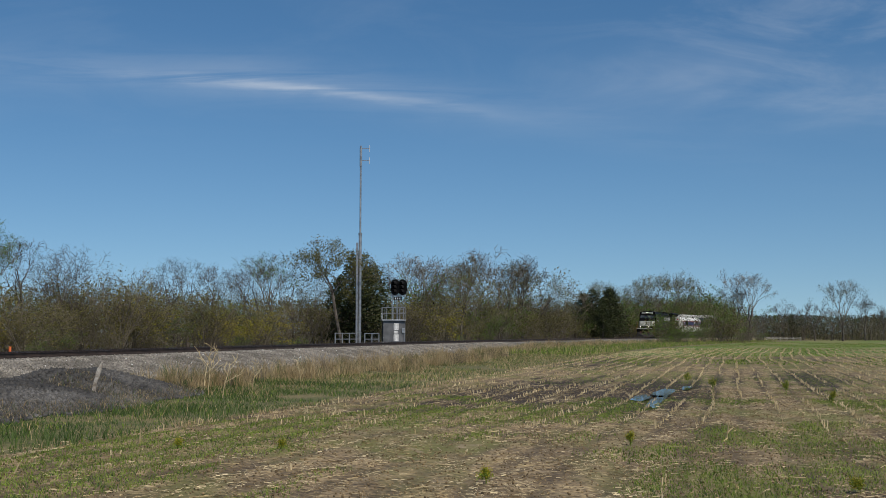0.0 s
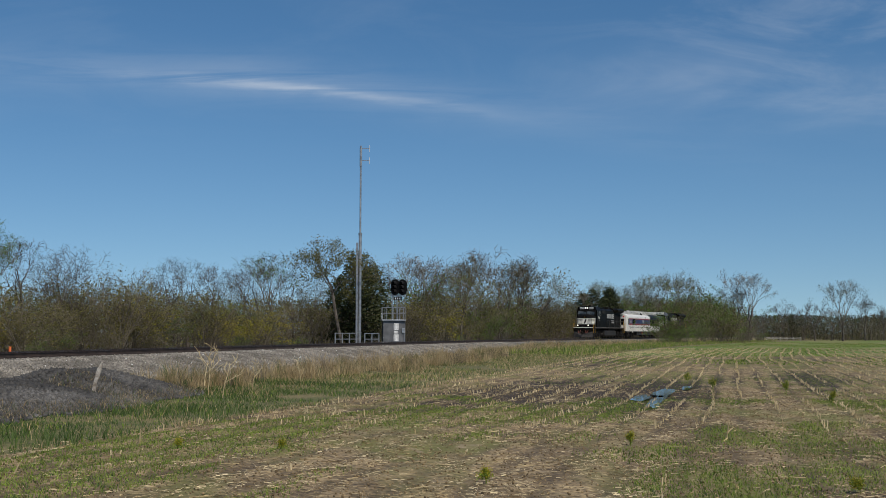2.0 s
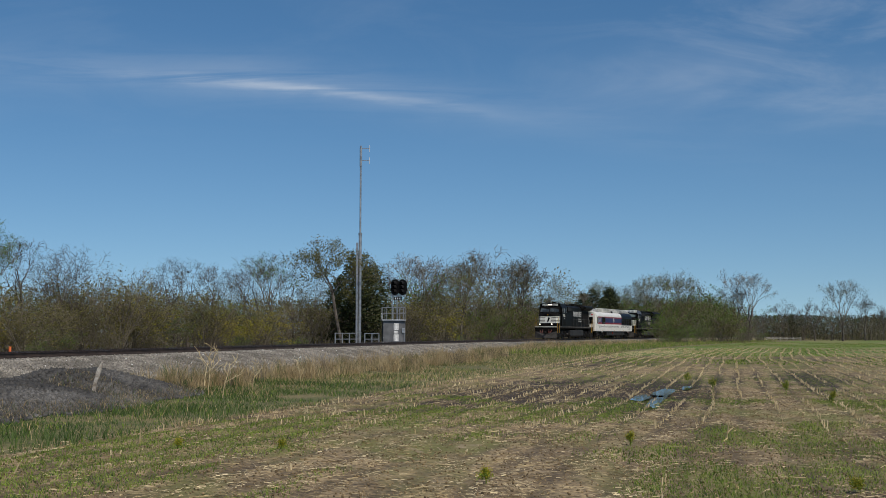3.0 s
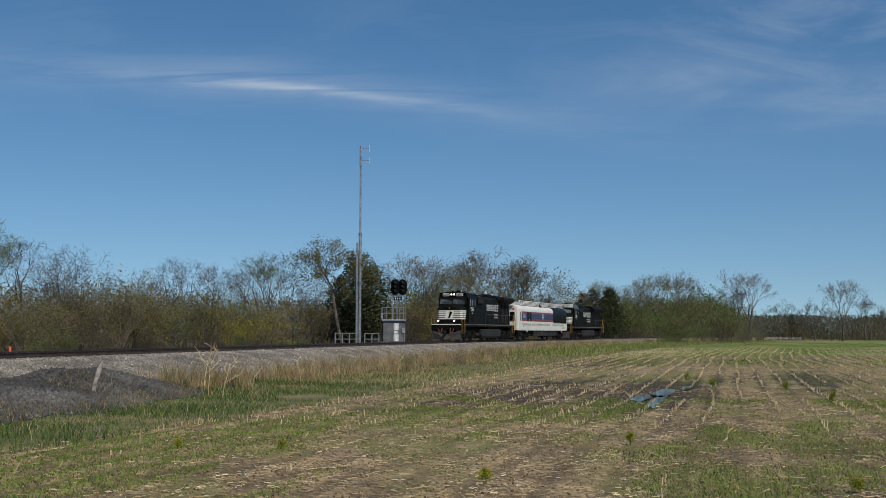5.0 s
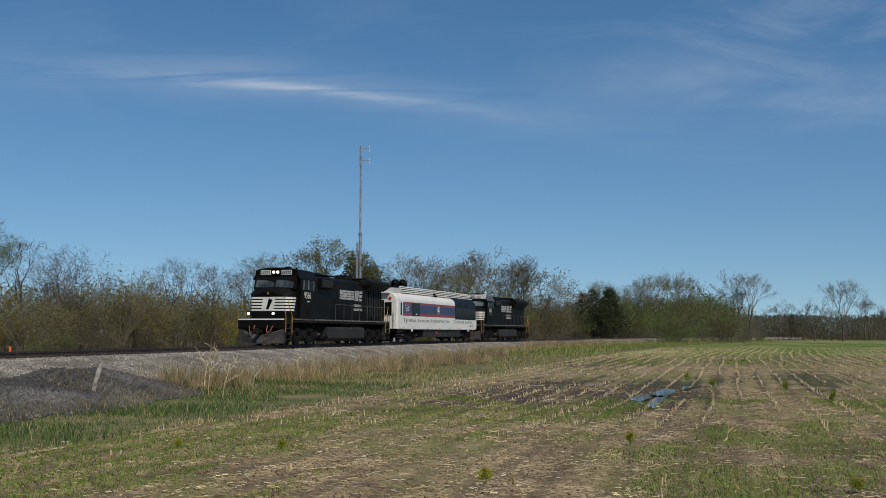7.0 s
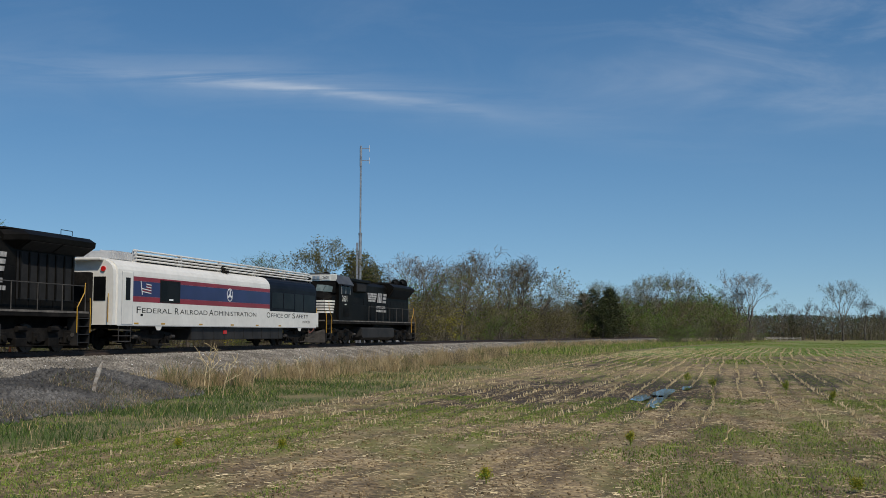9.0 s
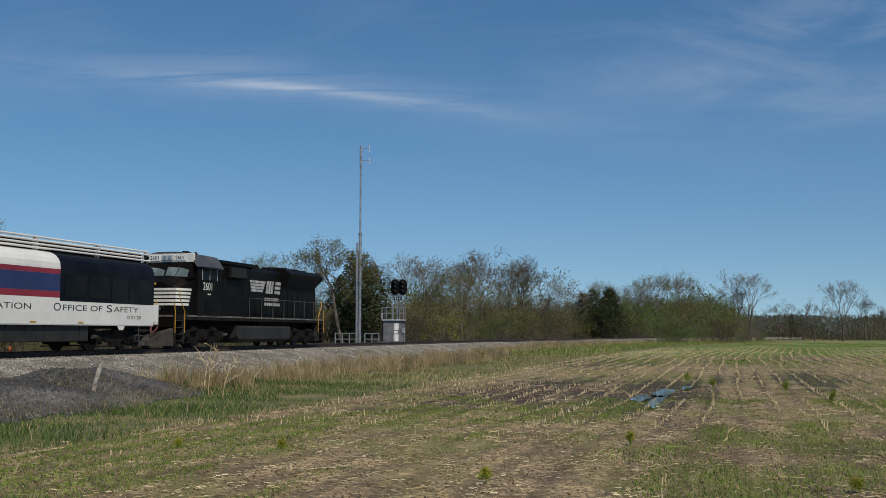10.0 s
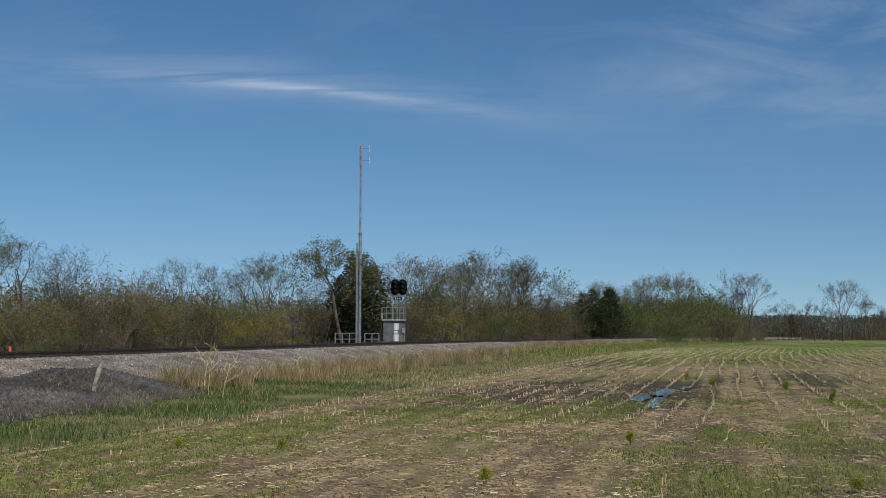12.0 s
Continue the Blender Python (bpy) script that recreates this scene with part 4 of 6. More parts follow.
M_LAMP = glowing("lit_headlamp", (1.0, 0.93, 0.78), 2.2)
M_BOARD = surface("number_board", (0.70, 0.70, 0.64), (0.78, 0.78, 0.72), scale=3, rough=0.4, fine=0.04)


def lettering(name, text, size, m, material, parent, label="", wide=1.0, align="CENTER", span=0.0):
    cu = bpy.data.curves.new(name, "FONT")
    cu.offset = -0.002 if span else 0.0
    cu.body, cu.size, cu.extrude, cu.align_x, cu.align_y = text, size, 0.002, align, "CENTER"
    tmp = bpy.data.objects.new(name, cu)
    scene.collection.objects.link(tmp)
    me = bpy.data.meshes.new_from_object(tmp.evaluated_get(bpy.context.evaluated_depsgraph_get()))
    bpy.data.objects.remove(tmp)
    if span:                     # stretch the word to its true length
        xs = [v.co.x for v in me.vertices]
        me.transform(Matrix.Diagonal((span / (max(xs) - min(xs)), 1, 1, 1)) @ Matrix.Translation((-(max(xs) + min(xs)) / 2, 0, 0)))
    me.transform(Matrix.Diagonal((wide, 1, 1, 1)))
    me.materials.clear()
    me.materials.append(material)
    ob = new(name, me)
    ob.parent, ob.matrix_basis = parent, m
    if label:
        ob["label"] = label
    return ob


LEFT = Matrix.Rotation(radians(180), 4, "Z") @ Matrix.Rotation(radians(90), 4, "X")   # writing on the left side reads towards the rear


def wheel_mesh(radius):
    bm = B()
    rot = Matrix.Rotation(radians(90), 4, "X")
    for side in (-0.755, 0.755):
        o = 1 if side > 0 else -1
        for y, r, d in ((side, radius, 0.11), (side - o * 0.07, radius + 0.025, 0.03), (side + o * 0.04, radius * 0.30, 0.14)):
            bmesh.ops.create_cone(bm, cap_ends=True, segments=28, radius1=r, radius2=r, depth=d, matrix=Matrix.Translation((0, y, 0)) @ rot)
        for k in range(6):      # web holes' ribs, so that the turning shows
            a = k * math.tau / 6
            bar(bm, (math.cos(a) * radius * 0.3, side + o * 0.06, math.sin(a) * radius * 0.3), (math.cos(a) * radius * 0.8, side + o * 0.055, math.sin(a) * radius * 0.8), 0.025, 4)
    bar(bm, (0, -0.8, 0), (0, 0.8, 0), 0.09, 10)
    return bm


def truck(parent, x, axles, radius):
    """A bogie: side frames with pedestals, springs and brake gear; its wheelsets turn in it."""
    bm = B()
    half = axles[0]
    for sgn in (-1, 1):
        y = sgn * 1.12
        top = radius + 0.38
        prism(bm, [(-half - 0.55, top - 0.1), (-half - 0.55, top - 0.28), (-half + 0.3, top - 0.34), (-0.4, top - 0.5), (0.4, top - 0.5), (half - 0.3, top - 0.34), (half + 0.55, top - 0.28), (half + 0.55, top - 0.1), (half * 0.5, top + 0.02), (-half * 0.5, top + 0.02)], y - 0.08, y + 0.08)
        for a in axles:
            box(bm, a - 0.2, a + 0.2, y - 0.12, y + 0.14, radius - 0.2, radius + 0.24, 0.03)
            bar(bm, (a, y + sgn * 0.13, radius), (a, y + sgn * 0.22, radius), 0.12, 12)
            bar(bm, (a - 0.33, y, radius - 0.16), (a - 0.33, y, top - 0.2), 0.07, 8)
            bar(bm, (a + 0.33, y, radius - 0.16), (a + 0.33, y, top - 0.2), 0.07, 8)
        for a, b in zip(axles, axles[1:]):
            m = (a + b) / 2
            box(bm, m - 0.35, m + 0.35, y - 0.03, y + sgn * 0.2, radius - 0.30, radius + 0.02, 0.03)
            bar(bm, (m - 0.28, y + sgn * 0.16, top - 0.03), (m + 0.28, y + sgn * 0.16, top - 0.03), 0.11, 10)
        bar(bm, (-half - 0.4, y + sgn * 0.1, radius - 0.27), (half + 0.4, y + sgn * 0.1, radius - 0.27), 0.025, 6)
    box(bm, -0.35, 0.35, -1.05, 1.05, radius - 0.05, radius + 0.3, 0.04)
    tr = part("truck", bm, M_UNDER, parent, at=Matrix.Translation((x, 0, 0)))
    for sgn in (-1, 1):
        for a in (half + 0.42, -half - 0.42):
            part("brake_cylinder", bar(B(), (a - 0.16, sgn * 1.28, radius + 0.12), (a + 0.16, sgn * 1.28, radius + 0.12), 0.085, 10), M_PLOUGH, tr, "dusty grey brake cylinder")
    for a in axles:
        ws = part("wheelset", wheel_mesh(radius), M_WHEEL, tr, "worn steel wheelset", at=Matrix.Translation((a, 0, radius)), smooth=False)
        WHEELS.append((ws, (a, 0, radius), radius))
    return tr


def handrail(name, pts, material, parent, r=0.022, label=""):
    bm = B()
    for a, b in zip(pts, pts[1:]):
        bar(bm, a, b, r, 6)
    return part(name, bm, material, parent, label)


def emblem(parent, x0, x1, z0, z1, y, share, taper):
    """The owner's mark on the hood as plain white shapes: long slanted bars, a pair of slanted blocks and two lines of bars."""
    w = x0 - x1
    for k in range(4):
        z = z1 - (k + 0.5) * (z1 - z0) / 4
        e = share * w - taper * k
        bm = slab(B(), (x0 - 0.05 * k * (taper > 0.05), y, z - 0.066), (x0 - e, y, z - 0.066), (x0 - e - 0.05, y, z + 0.066), (x0 - 0.05 * k * (taper > 0.05), y, z + 0.066), 0.004)
        part("white_bar", bm, M_MARK, parent)
    rest = 1 - share

    def block(a, b, za, zb, lean_a=0.04, lean_b=0.04):
        a, b = share + a * rest, share + b * rest
        lo, hi = z0 + za * (z1 - z0), z0 + zb * (z1 - z0)
        part("mark_block", slab(B(), (x0 - a * w, y, lo), (x0 - b * w, y, lo), (x0 - b * w - lean_b * w, y, hi), (x0 - a * w - lean_a * w, y, hi), 0.004), M_MARK, parent)

    for a, b in ((0.02, 0.15), (0.18, 0.28), (0.31, 0.44)):      # upright slanted blocks
        block(a, b, -0.04, 1.04)
    for a, b, za, zb in ((0.54, 0.88, -0.04, 0.24), (0.57, 0.91, 0.36, 0.64), (0.60, 0.94, 0.76, 1.04)):      # lying blocks
        block(a, b, za, zb, 0.006, 0.006)
    rnd = random.Random(5)
    for za, n in ((2.66, 7), (2.38, 8)):
        p = x0 - (share - 0.02) * w
        for i in range(n):
            d = (0.15 + 0.04 * rnd.random()) * rest * w / 1.75
            part("text_bar", slab(B(), (p, y, za - 0.085), (p - d, y, za - 0.085), (p - d, y, za + 0.085), (p, y, za + 0.085), 0.004), M_MARK, parent)
            p -= d + 0.055


def locomotive(kind, number, front, L):
    ge = kind == "a"
    lab = "black diesel locomotive with white nose stripes and lit headlamps" if ge else "black diesel locomotive with white cab front trailing the inspection car"
    t = thing("locomotive", label=lab, category="locomotive", group="locomotives of the train")
    VEHICLES.append((t, front, L))
    X = lambda d: L / 2 - d
    # underframe and walkway
    bm = box(B(), X(21.35), X(1.05), -1.46, 1.46, 1.36, 1.60, 0.02)
    box(bm, X(20.6), X(2.0), -0.55, 0.55, 0.85, 1.40)
    part("underframe", bm, M_UNDER, t)
    for s in (-1, 1):
        part("sill_edge", box(B(), X(21.2), X(2.3), s * 1.462, s * 1.475, 1.52, 1.60), M_DUST, t, "dusty light grey sill edge")
    # fuel tank with sloping lower sides and lit end plates
    x1, x0 = X(8.2), X(15.6)
    ring = lambda x: [(x, -1.40, 0.42), (x, -1.05, 0.22), (x, 1.05, 0.22), (x, 1.40, 0.42), (x, 1.42, 1.02), (x, 1.30, 1.14), (x, -1.30, 1.14), (x, -1.42, 1.02)]
    part("fuel_tank", loft(B(), [ring(x0), ring(x1 - 0.25), [(v[0], v[1] * 0.99, 0.45 + (v[2] - 0.22) * 0.75) for v in ring(x1)]]), M_TANK, t, "dusty black fuel tank")
    part("air_reservoir", bar(B(), (X(15.2), 1.15, 1.27), (X(11.2), 1.15, 1.27), 0.13, 14), M_UNDER, t)
    part("air_reservoir", bar(B(), (X(15.2), -1.15, 1.27), (X(11.2), -1.15, 1.27), 0.13, 14), M_UNDER, t)
    # bogies
    ax = (2.06, 0.0, -2.06)
    truck(t, X(4.45), ax, 0.533)
    truck(t, X(L - 4.35), ax, 0.533)
    # cab
    side = [(-1.50, 1.60), (1.50, 1.60), (1.52, 3.50), (1.50, 3.98), (1.12, 4.50), (0.55, 4.62), (-0.55, 4.62), (-1.12, 4.50), (-1.50, 3.98), (-1.52, 3.50)]
    part("cab", extrude_x(B(), side, X(6.0), X(3.32)), M_LOCO, t)
    roof = [(-1.54, 3.97), (-1.15, 4.52), (-0.56, 4.645), (0.56, 4.645), (1.15, 4.52), (1.54, 3.97), (1.54, 4.02), (1.16, 4.58), (0.57, 4.70), (-0.57, 4.70), (-1.16, 4.58), (-1.54, 4.02)]
    part("cab_roof", extrude_x(B(), roof, X(6.15), X(3.12)), M_LOCO if ge else surface("dusty_roof", (0.05, 0.05, 0.052), (0.09, 0.09, 0.09), 1.0, 0.5), t)
    # nose with sloped top, chamfered front corners and the raised ridge below the windscreen
    n0, n1, n2 = X(1.92), X(2.45), X(3.34)
    lo = 1.60

    def nose_ring(x, w, zt, ridge):
        return [(x, -w, lo), (x, w, lo), (x, w, zt - 0.18), (x, w * 0.85, zt), (x, 0.35, ridge), (x, -0.35, ridge), (x, -w * 0.85, zt), (x, -w, zt - 0.18)]

    part("nose", loft(B(), [nose_ring(n2, 1.36, 3.42, 3.55), nose_ring(n1, 1.34, 3.30, 3.50), nose_ring(n0, 1.05, 2.98, 3.16)]), M_LOCO, t)
    # white stripes round the nose: on the face and on each chamfered cheek
    tops = (2.88, 2.70, 2.52, 2.34, 2.16)
    for k, z in enumerate(tops):
        h = 0.115
        nx = n0 + 0.004
        part("nose_stripe", slab(B(), (nx, -1.04, z - h), (nx, 1.04, z - h), (nx, 1.04, z), (nx, -1.04, z), 0.006), M_PAINTW, t, "white nose stripe")
        for s in (-1, 1):
            a, b = Vector((n0, s * 1.05, 0)), Vector((n1, s * 1.34, 0))
            c = Vector((n1 - 0.55 + 0.07 * k, s * 1.345, 0))
            out = Vector(((b - a).y * s, -(b - a).x * s, 0)).normalized() * 0.006
            for p, q in ((a, b), (b, c)):
                v = [p + out + Vector((0, 0, z - h)), q + out + Vector((0, 0, z - h)), q + out + Vector((0, 0, z)), p + out + Vector((0, 0, z))]
                part("nose_stripe", slab(B(), *(v if s > 0 else [v[1], v[0], v[3], v[2]]), 0.005), M_PAINTW, t, "white nose stripe")
    # plain white emblem with a dark figure-like wedge on the face
    if ge:
        bm = B()
        slab(bm, (n0 + 0.012, -0.42, 2.10), (n0 + 0.012, 0.36, 2.10), (n0 + 0.012, 0.48, 2.86), (n0 + 0.012, -0.30, 2.86), 0.006)
        part("nose_emblem", bm, M_PAINTW, t, "plain white emblem panel")
        bm = slab(B(), (n0 + 0.02, -0.12, 2.14), (n0 + 0.02, 0.04, 2.14), (n0 + 0.02, 0.30, 2.70), (n0 + 0.02, 0.06, 2.80), 0.005)
        part("nose_emblem", bm, M_LOCO, t, "plain black emblem wedge")
    # windscreen
    wb, wt = X(2.80), X(3.18)
    part("windscreen_frame", prism(B(), [(X(2.76), 3.36), (X(3.14), 4.20), (X(3.10), 4.56), (X(3.40), 4.56), (X(3.40), 3.36)], -1.34, 1.34), M_LOCO, t)
    if not ge:
        part("cab_brow", prism(B(), [(X(3.10), 4.19), (X(3.06), 4.60), (X(3.3), 4.64), (X(3.3), 4.19)], -1.36, 1.36), M_PAINTW, t, "white painted brow above the windscreen")
    for s in (-1, 1):
        a, b = (0.06, 1.22) if s > 0 else (-1.22, -0.06)
        part("windscreen", slab(B(), (wb + 0.03, a, 3.50), (wb + 0.03, b, 3.44), (wt + 0.03, b, 4.12), (wt + 0.03, a, 4.14), 0.01), M_WINDG if ge else M_WIND, t, "windscreen pane with a grey reflection put into its colour" if ge else "windscreen pane with a pale reflection put into its colour")
        handrail("wiper", [(wb + 0.06, s * 0.55, 3.46), (wb - 0.12, s * 0.72, 3.86)], M_BLACK, t, 0.012)
        # number boards
        y0, y1 = (0.36, 1.0) if s > 0 else (-1.0, -0.36)
        bx = X(3.09)
        part("number_board", box(B(), bx - 0.02, bx + 0.03, y0, y1, 4.26, 4.54, 0.01), M_BOARD, t, "pale number board")
        if ge:
            part("number_panel", box(B(), bx + 0.029, bx + 0.032, y0 + 0.04, y1 - 0.04, 4.29, 4.51), M_BLACK, t, "black panel behind the digits")
        lettering("board_number", number, 0.26, Matrix.Translation((bx + 0.034, (y0 + y1) / 2, 4.40)) @ Matrix.Rotation(radians(90), 4, "Z") @ Matrix.Rotation(radians(90), 4, "X"), M_BOARD if ge else M_BLACK, t)
    # headlamps above the windscreen
    hb = part("headlamp_box", box(B(), X(3.16), X(3.03), -0.30, 0.30, 4.28, 4.56, 0.03), M_LOCO if ge else M_CARGREY, t)
    for y in (-0.13, 0.13):
        part("headlamp", bar(B(), (X(3.05), y, 4.42), (X(3.005), y, 4.42), 0.085, 16), M_LAMP if ge else M_CHROME, hb, "round sealed-beam headlamp" if not ge else "lit round headlamp")
    # cab side windows, doors and sun visor
    for s in (-1, 1):
        y = s * 1.524
        for a, b in ((3.80, 4.55), (4.66, 5.42)):
            part("cab_window", box(B(), X(b), X(a), y - 0.004, y + 0.008, 3.36, 3.96, 0.004), M_GLASS, t, "dark sliding cab window")
        for a in (3.78, 5.42):
            part("window_frame", box(B(), X(a + 0.035), X(a), y - 0.01, y + 0.014, 3.34, 3.98), M_CARGREY, t)
        part("window_frame", box(B(), X(4.62), X(4.58), y - 0.01, y + 0.014, 3.36, 3.96), M_CARGREY, t)
        if not ge:
            part("sun_visor", slab(B(), (X(3.7), s * 1.50, 4.02), (X(5.6), s * 1.50, 4.02), (X(5.6), s * 1.72, 3.90), (X(3.7), s * 1.72, 3.90), 0.02), M_LOCO, t)
        for k in range(9):
            z = 1.85 + k * 0.07
            part("louvre", box(B(), X(5.2), X(4.1), y - 0.004, y + 0.01, z, z + 0.03), M_UNDER, t)
    lettering("cab_number", number, 0.56, Matrix.Translation((X(4.42), 1.528, 3.02)) @ LEFT, M_PAINTW, t, "white road number")
    lettering("cab_number", number, 0.56, Matrix.Translation((X(4.42), -1.528, 3.02)) @ Matrix.Rotation(radians(90), 4, "X"), M_PAINTW, t, "white road number")
    part("text_bar", box(B(), X(4.75), X(4.4), 1.520, 1.527, 2.63, 2.69), M_PAINTW, t)
    # long hood
    top = 4.42 if ge else 4.38
    hood = [(-0.92, 1.60), (0.92, 1.60), (0.92, top - 0.22), (0.70, top), (-0.70, top), (-0.92, top - 0.22)]
    part("long_hood", extrude_x(B(), hood, X(20.95), X(5.98)), M_LOCO, t)
    d = 9.9
    while d < 19.9:
        for s in (-1, 1):
            part("hood_door", box(B(), X(d + 0.72), X(d), s * 0.92, s * 0.938, 1.72, 2.92 if 10.4 < d < 15.6 else 3.2, 0.006), M_LOCO, t)
        d += 0.80
    # air intakes behind the cab
    for s in (-1, 1):
        part("intake_box", box(B(), X(9.9), X(7.7), s * 0.90, s * 1.18, 3.62, 4.26, 0.05), M_LOCO, t)
        part("intake_grille", box(B(), X(9.75), X(7.85), s * 1.18, s * 1.19, 3.70, 4.18), M_GRILLE, t, "black mesh grille")
        part("equipment_cabinet", box(B(), X(9.4), X(6.2), s * 0.92, s * 1.34, 1.60, 3.05 if ge else 2.7, 0.03), M_LOCO, t)
        for i in range(7):
            part("louvre", box(B(), X(7.5), X(6.3), s * 0.93, s * 0.96, 3.2 + i * 0.09, 3.24 + i * 0.09), M_UNDER, t)
    emblem(t, X(11.75 if ge else 10.75), X(16.55 if ge else 15.3), 3.02, 3.68, 0.945, 0.62 if ge else 0.47, 0.03 if ge else 0.13)
    # radiator section at the rear
    if ge:
        wing = lambda x, k: [(x, -0.93 * k, 3.86), (x, 0.93 * k, 3.86), (x, 1.47 * k, 4.20), (x, 1.50 * k, 4.40), (x, 1.2 * k, 4.58), (x, -1.2 * k, 4.58), (x, -1.50 * k, 4.40), (x, -1.47 * k, 4.20)]
        part("radiator_housing", loft(B(), [wing(X(21.55), 1.0), wing(X(17.0), 1.0), [(X(16.2), y, z - 0.06) for _, y, z in wing(0, 0.66)]]), M_LOCO, t)
        for s in (-1, 1):
            for d in (17.2, 19.3):
                q = [(X(d), s * 0.98, 3.87), (X(d + 2.0), s * 0.98, 3.87), (X(d + 2.0), s * 1.45, 4.165), (X(d), s * 1.45, 4.165)]
                part("radiator_grille", slab(B(), *(q if s > 0 else [q[1], q[0], q[3], q[2]]), 0.012), M_GRILLE, t, "black radiator intake grille")
            # flat black sheet: the deep shade beneath the wing is coloured in
            part("radiator_bay", box(B(), X(20.9), X(17.1), s * 0.925, s * 0.945, 2.0, 3.80, 0.01), M_GRILLE, t, "flat black panel painting the deep shade of the radiator bay")
            for k in range(7):
                part("bay_rib", box(B(), X(17.3 + k * 0.58), X(17.22 + k * 0.58), s * 0.945, s * 1.0, 2.05, 3.78), M_LOCO, t)
        part("radiator_top", box(B(), X(20.8), X(16.4), -0.85, 0.85, 4.58, 4.66, 0.03), M_UNDER, t)
        handrail("roof_handle", [(X(19.8), 1.0, 4.62), (X(19.8), 1.0, 4.82), (X(20.6), 1.0, 4.82), (X(20.6), 1.0, 4.62)], M_LOCO, t, 0.015)
        part("exhaust_stack", box(B(), X(15.7), X(14.5), -0.45, 0.45, 4.40, 4.80, 0.03), M_UNDER, t)
        part("roof_hatch", box(B(), X(11.6), X(9.2), -0.62, 0.62, 4.49, 4.60, 0.04), M_LOCO, t)
        part("roof_hatch", box(B(), X(8.6), X(6.4), -0.75, 0.75, 4.46, 4.62, 0.05), M_LOCO, t)
    else:
        def rr(d0, d1):
            return [[(X(d), -0.93, 3.40), (X(d), 0.93, 3.40), (X(d + e), 1.44, 4.10), (X(d + e), 1.46, 4.26), (X(d + e), 1.12, 4.50), (X(d + e), -1.12, 4.50), (X(d + e), -1.46, 4.26), (X(d + e), -1.44, 4.10)] for d, e in ((d0, -0.05), (d1, 0.42))]
        part("radiator_housing", loft(B(), rr(15.4, 20.5)), M_LOCO, t)
        for s in (-1, 1):
            q = [(X(15.75), s * 1.01, 3.50), (X(20.35), s * 1.01, 3.50), (X(20.65), s * 1.41, 4.05), (X(15.65), s * 1.41, 4.05)]
            part("radiator_grille", slab(B(), *(q if s > 0 else [q[1], q[0], q[3], q[2]]), 0.012), M_GRILLE, t, "black radiator mesh")
        for d in (16.4, 18.3, 20.0):
            part("radiator_fan", bar(B(), (X(d), 0, 4.48), (X(d), 0, 4.64), 0.78 if d < 20 else 0.6, 24), M_UNDER, t, "round radiator fan housing")
        part("dynamic_brake_hatch", box(B(), X(11.5), X(6.3), -0.86, 0.86, 4.34, 4.56, 0.06), M_LOCO, t)
        for d in (12.6, 13.0):
            part("exhaust_silencer", bar(B(), (X(d), -0.4, 4.46), (X(d), 0.4, 4.46), 0.16, 12), M_UNDER, t)
        part("exhaust_stack", box(B(), X(14.3), X(11.9), -0.5, 0.5, 4.34, 4.44, 0.03), M_UNDER, t)
    # horn and aerials on the roofs
    bm = B()
    for y in (-0.12, 0.0, 0.12):
        bar(bm, (X(5.3), y, 4.80), (X(4.9), y, 4.80), 0.025, 8, 0.075)
    bar(bm, (X(5.25), 0, 4.66), (X(5.25), 0, 4.80), 0.03)
    part("air_horn", bm, M_UNDER, t)
    for d, y in ((3.7, 0.5), (4.2, -0.4), (4.6, 0.7), (5.7, 0.2)):
        part("roof_aerial", box(B(), X(d + 0.12), X(d), y - 0.06, y + 0.06, 4.60, 4.78, 0.02), M_UNDER, t)
    # side handrails on stanchions
    for s in (-1, 1):
        pts = []
        for i in range(8):
            x = X(9.6 + i * 1.62)
            handrail("stanchion", [(x, s * 1.45, 1.58), (x, s * 1.45, 2.62)], M_RAILING, t, 0.024)
            pts.append((x, s * 1.45, 2.62))
        handrail("handrail", pts, M_RAILING, t, 0.02)
    # end platforms: steps, yellow grab rails, coupler, hoses
    for e, d0 in ((1, 0.0), (-1, L)):
        D = lambda d: X(d0 + e * d)
        for s in (-1, 1):
            bm = B()
            for k in range(4):
                z = 0.34 + k * 0.32
                box(bm, min(D(1.15), D(1.95)), max(D(1.15), D(1.95)), min(s * 1.1, s * 1.5), max(s * 1.1, s * 1.5), z, z + 0.04)
            box(bm, min(D(1.12), D(1.16)), max(D(1.12), D(1.16)), min(s * 1.05, s * 1.5), max(s * 1.05, s * 1.5), 0.24, 1.60)
            box(bm, min(D(1.95), D(2.0)), max(D(1.95), D(2.0)), min(s * 1.05, s * 1.5), max(s * 1.05, s * 1.5), 0.24, 1.60)
            box(bm, min(D(1.12), D(2.0)), max(D(1.12), D(2.0)), min(s * 1.03, s * 1.08), max(s * 1.03, s * 1.08), 0.24, 1.60)
            part("stairway", bm, M_TANK, t, "dusty steel boarding steps")
            handrail("grab_rail", [(D(2.05), s * 1.50, 0.75), (D(2.05), s * 1.50, 1.75), (D(1.55), s * 1.50, 2.35), (D(1.5), s * 1.50, 2.75)], M_YEL, t, 0.022, "yellow grab rail")
            handrail("grab_rail", [(D(1.10), s * 1.50, 0.75), (D(1.10), s * 1.50, 1.75), (D(1.06), s * 1.46, 2.15)], M_YEL, t, 0.022, "yellow grab rail")
        part("end_plate", box(B(), min(D(0.98), D(1.06)), max(D(0.98), D(1.06)), -1.48, 1.48, 1.0, 1.62, 0.02), M_LOCO, t)
        bm = box(B(), min(D(0.35), D(1.0)), max(D(0.35), D(1.0)), -0.10, 0.10, 0.72, 0.95, 0.03)
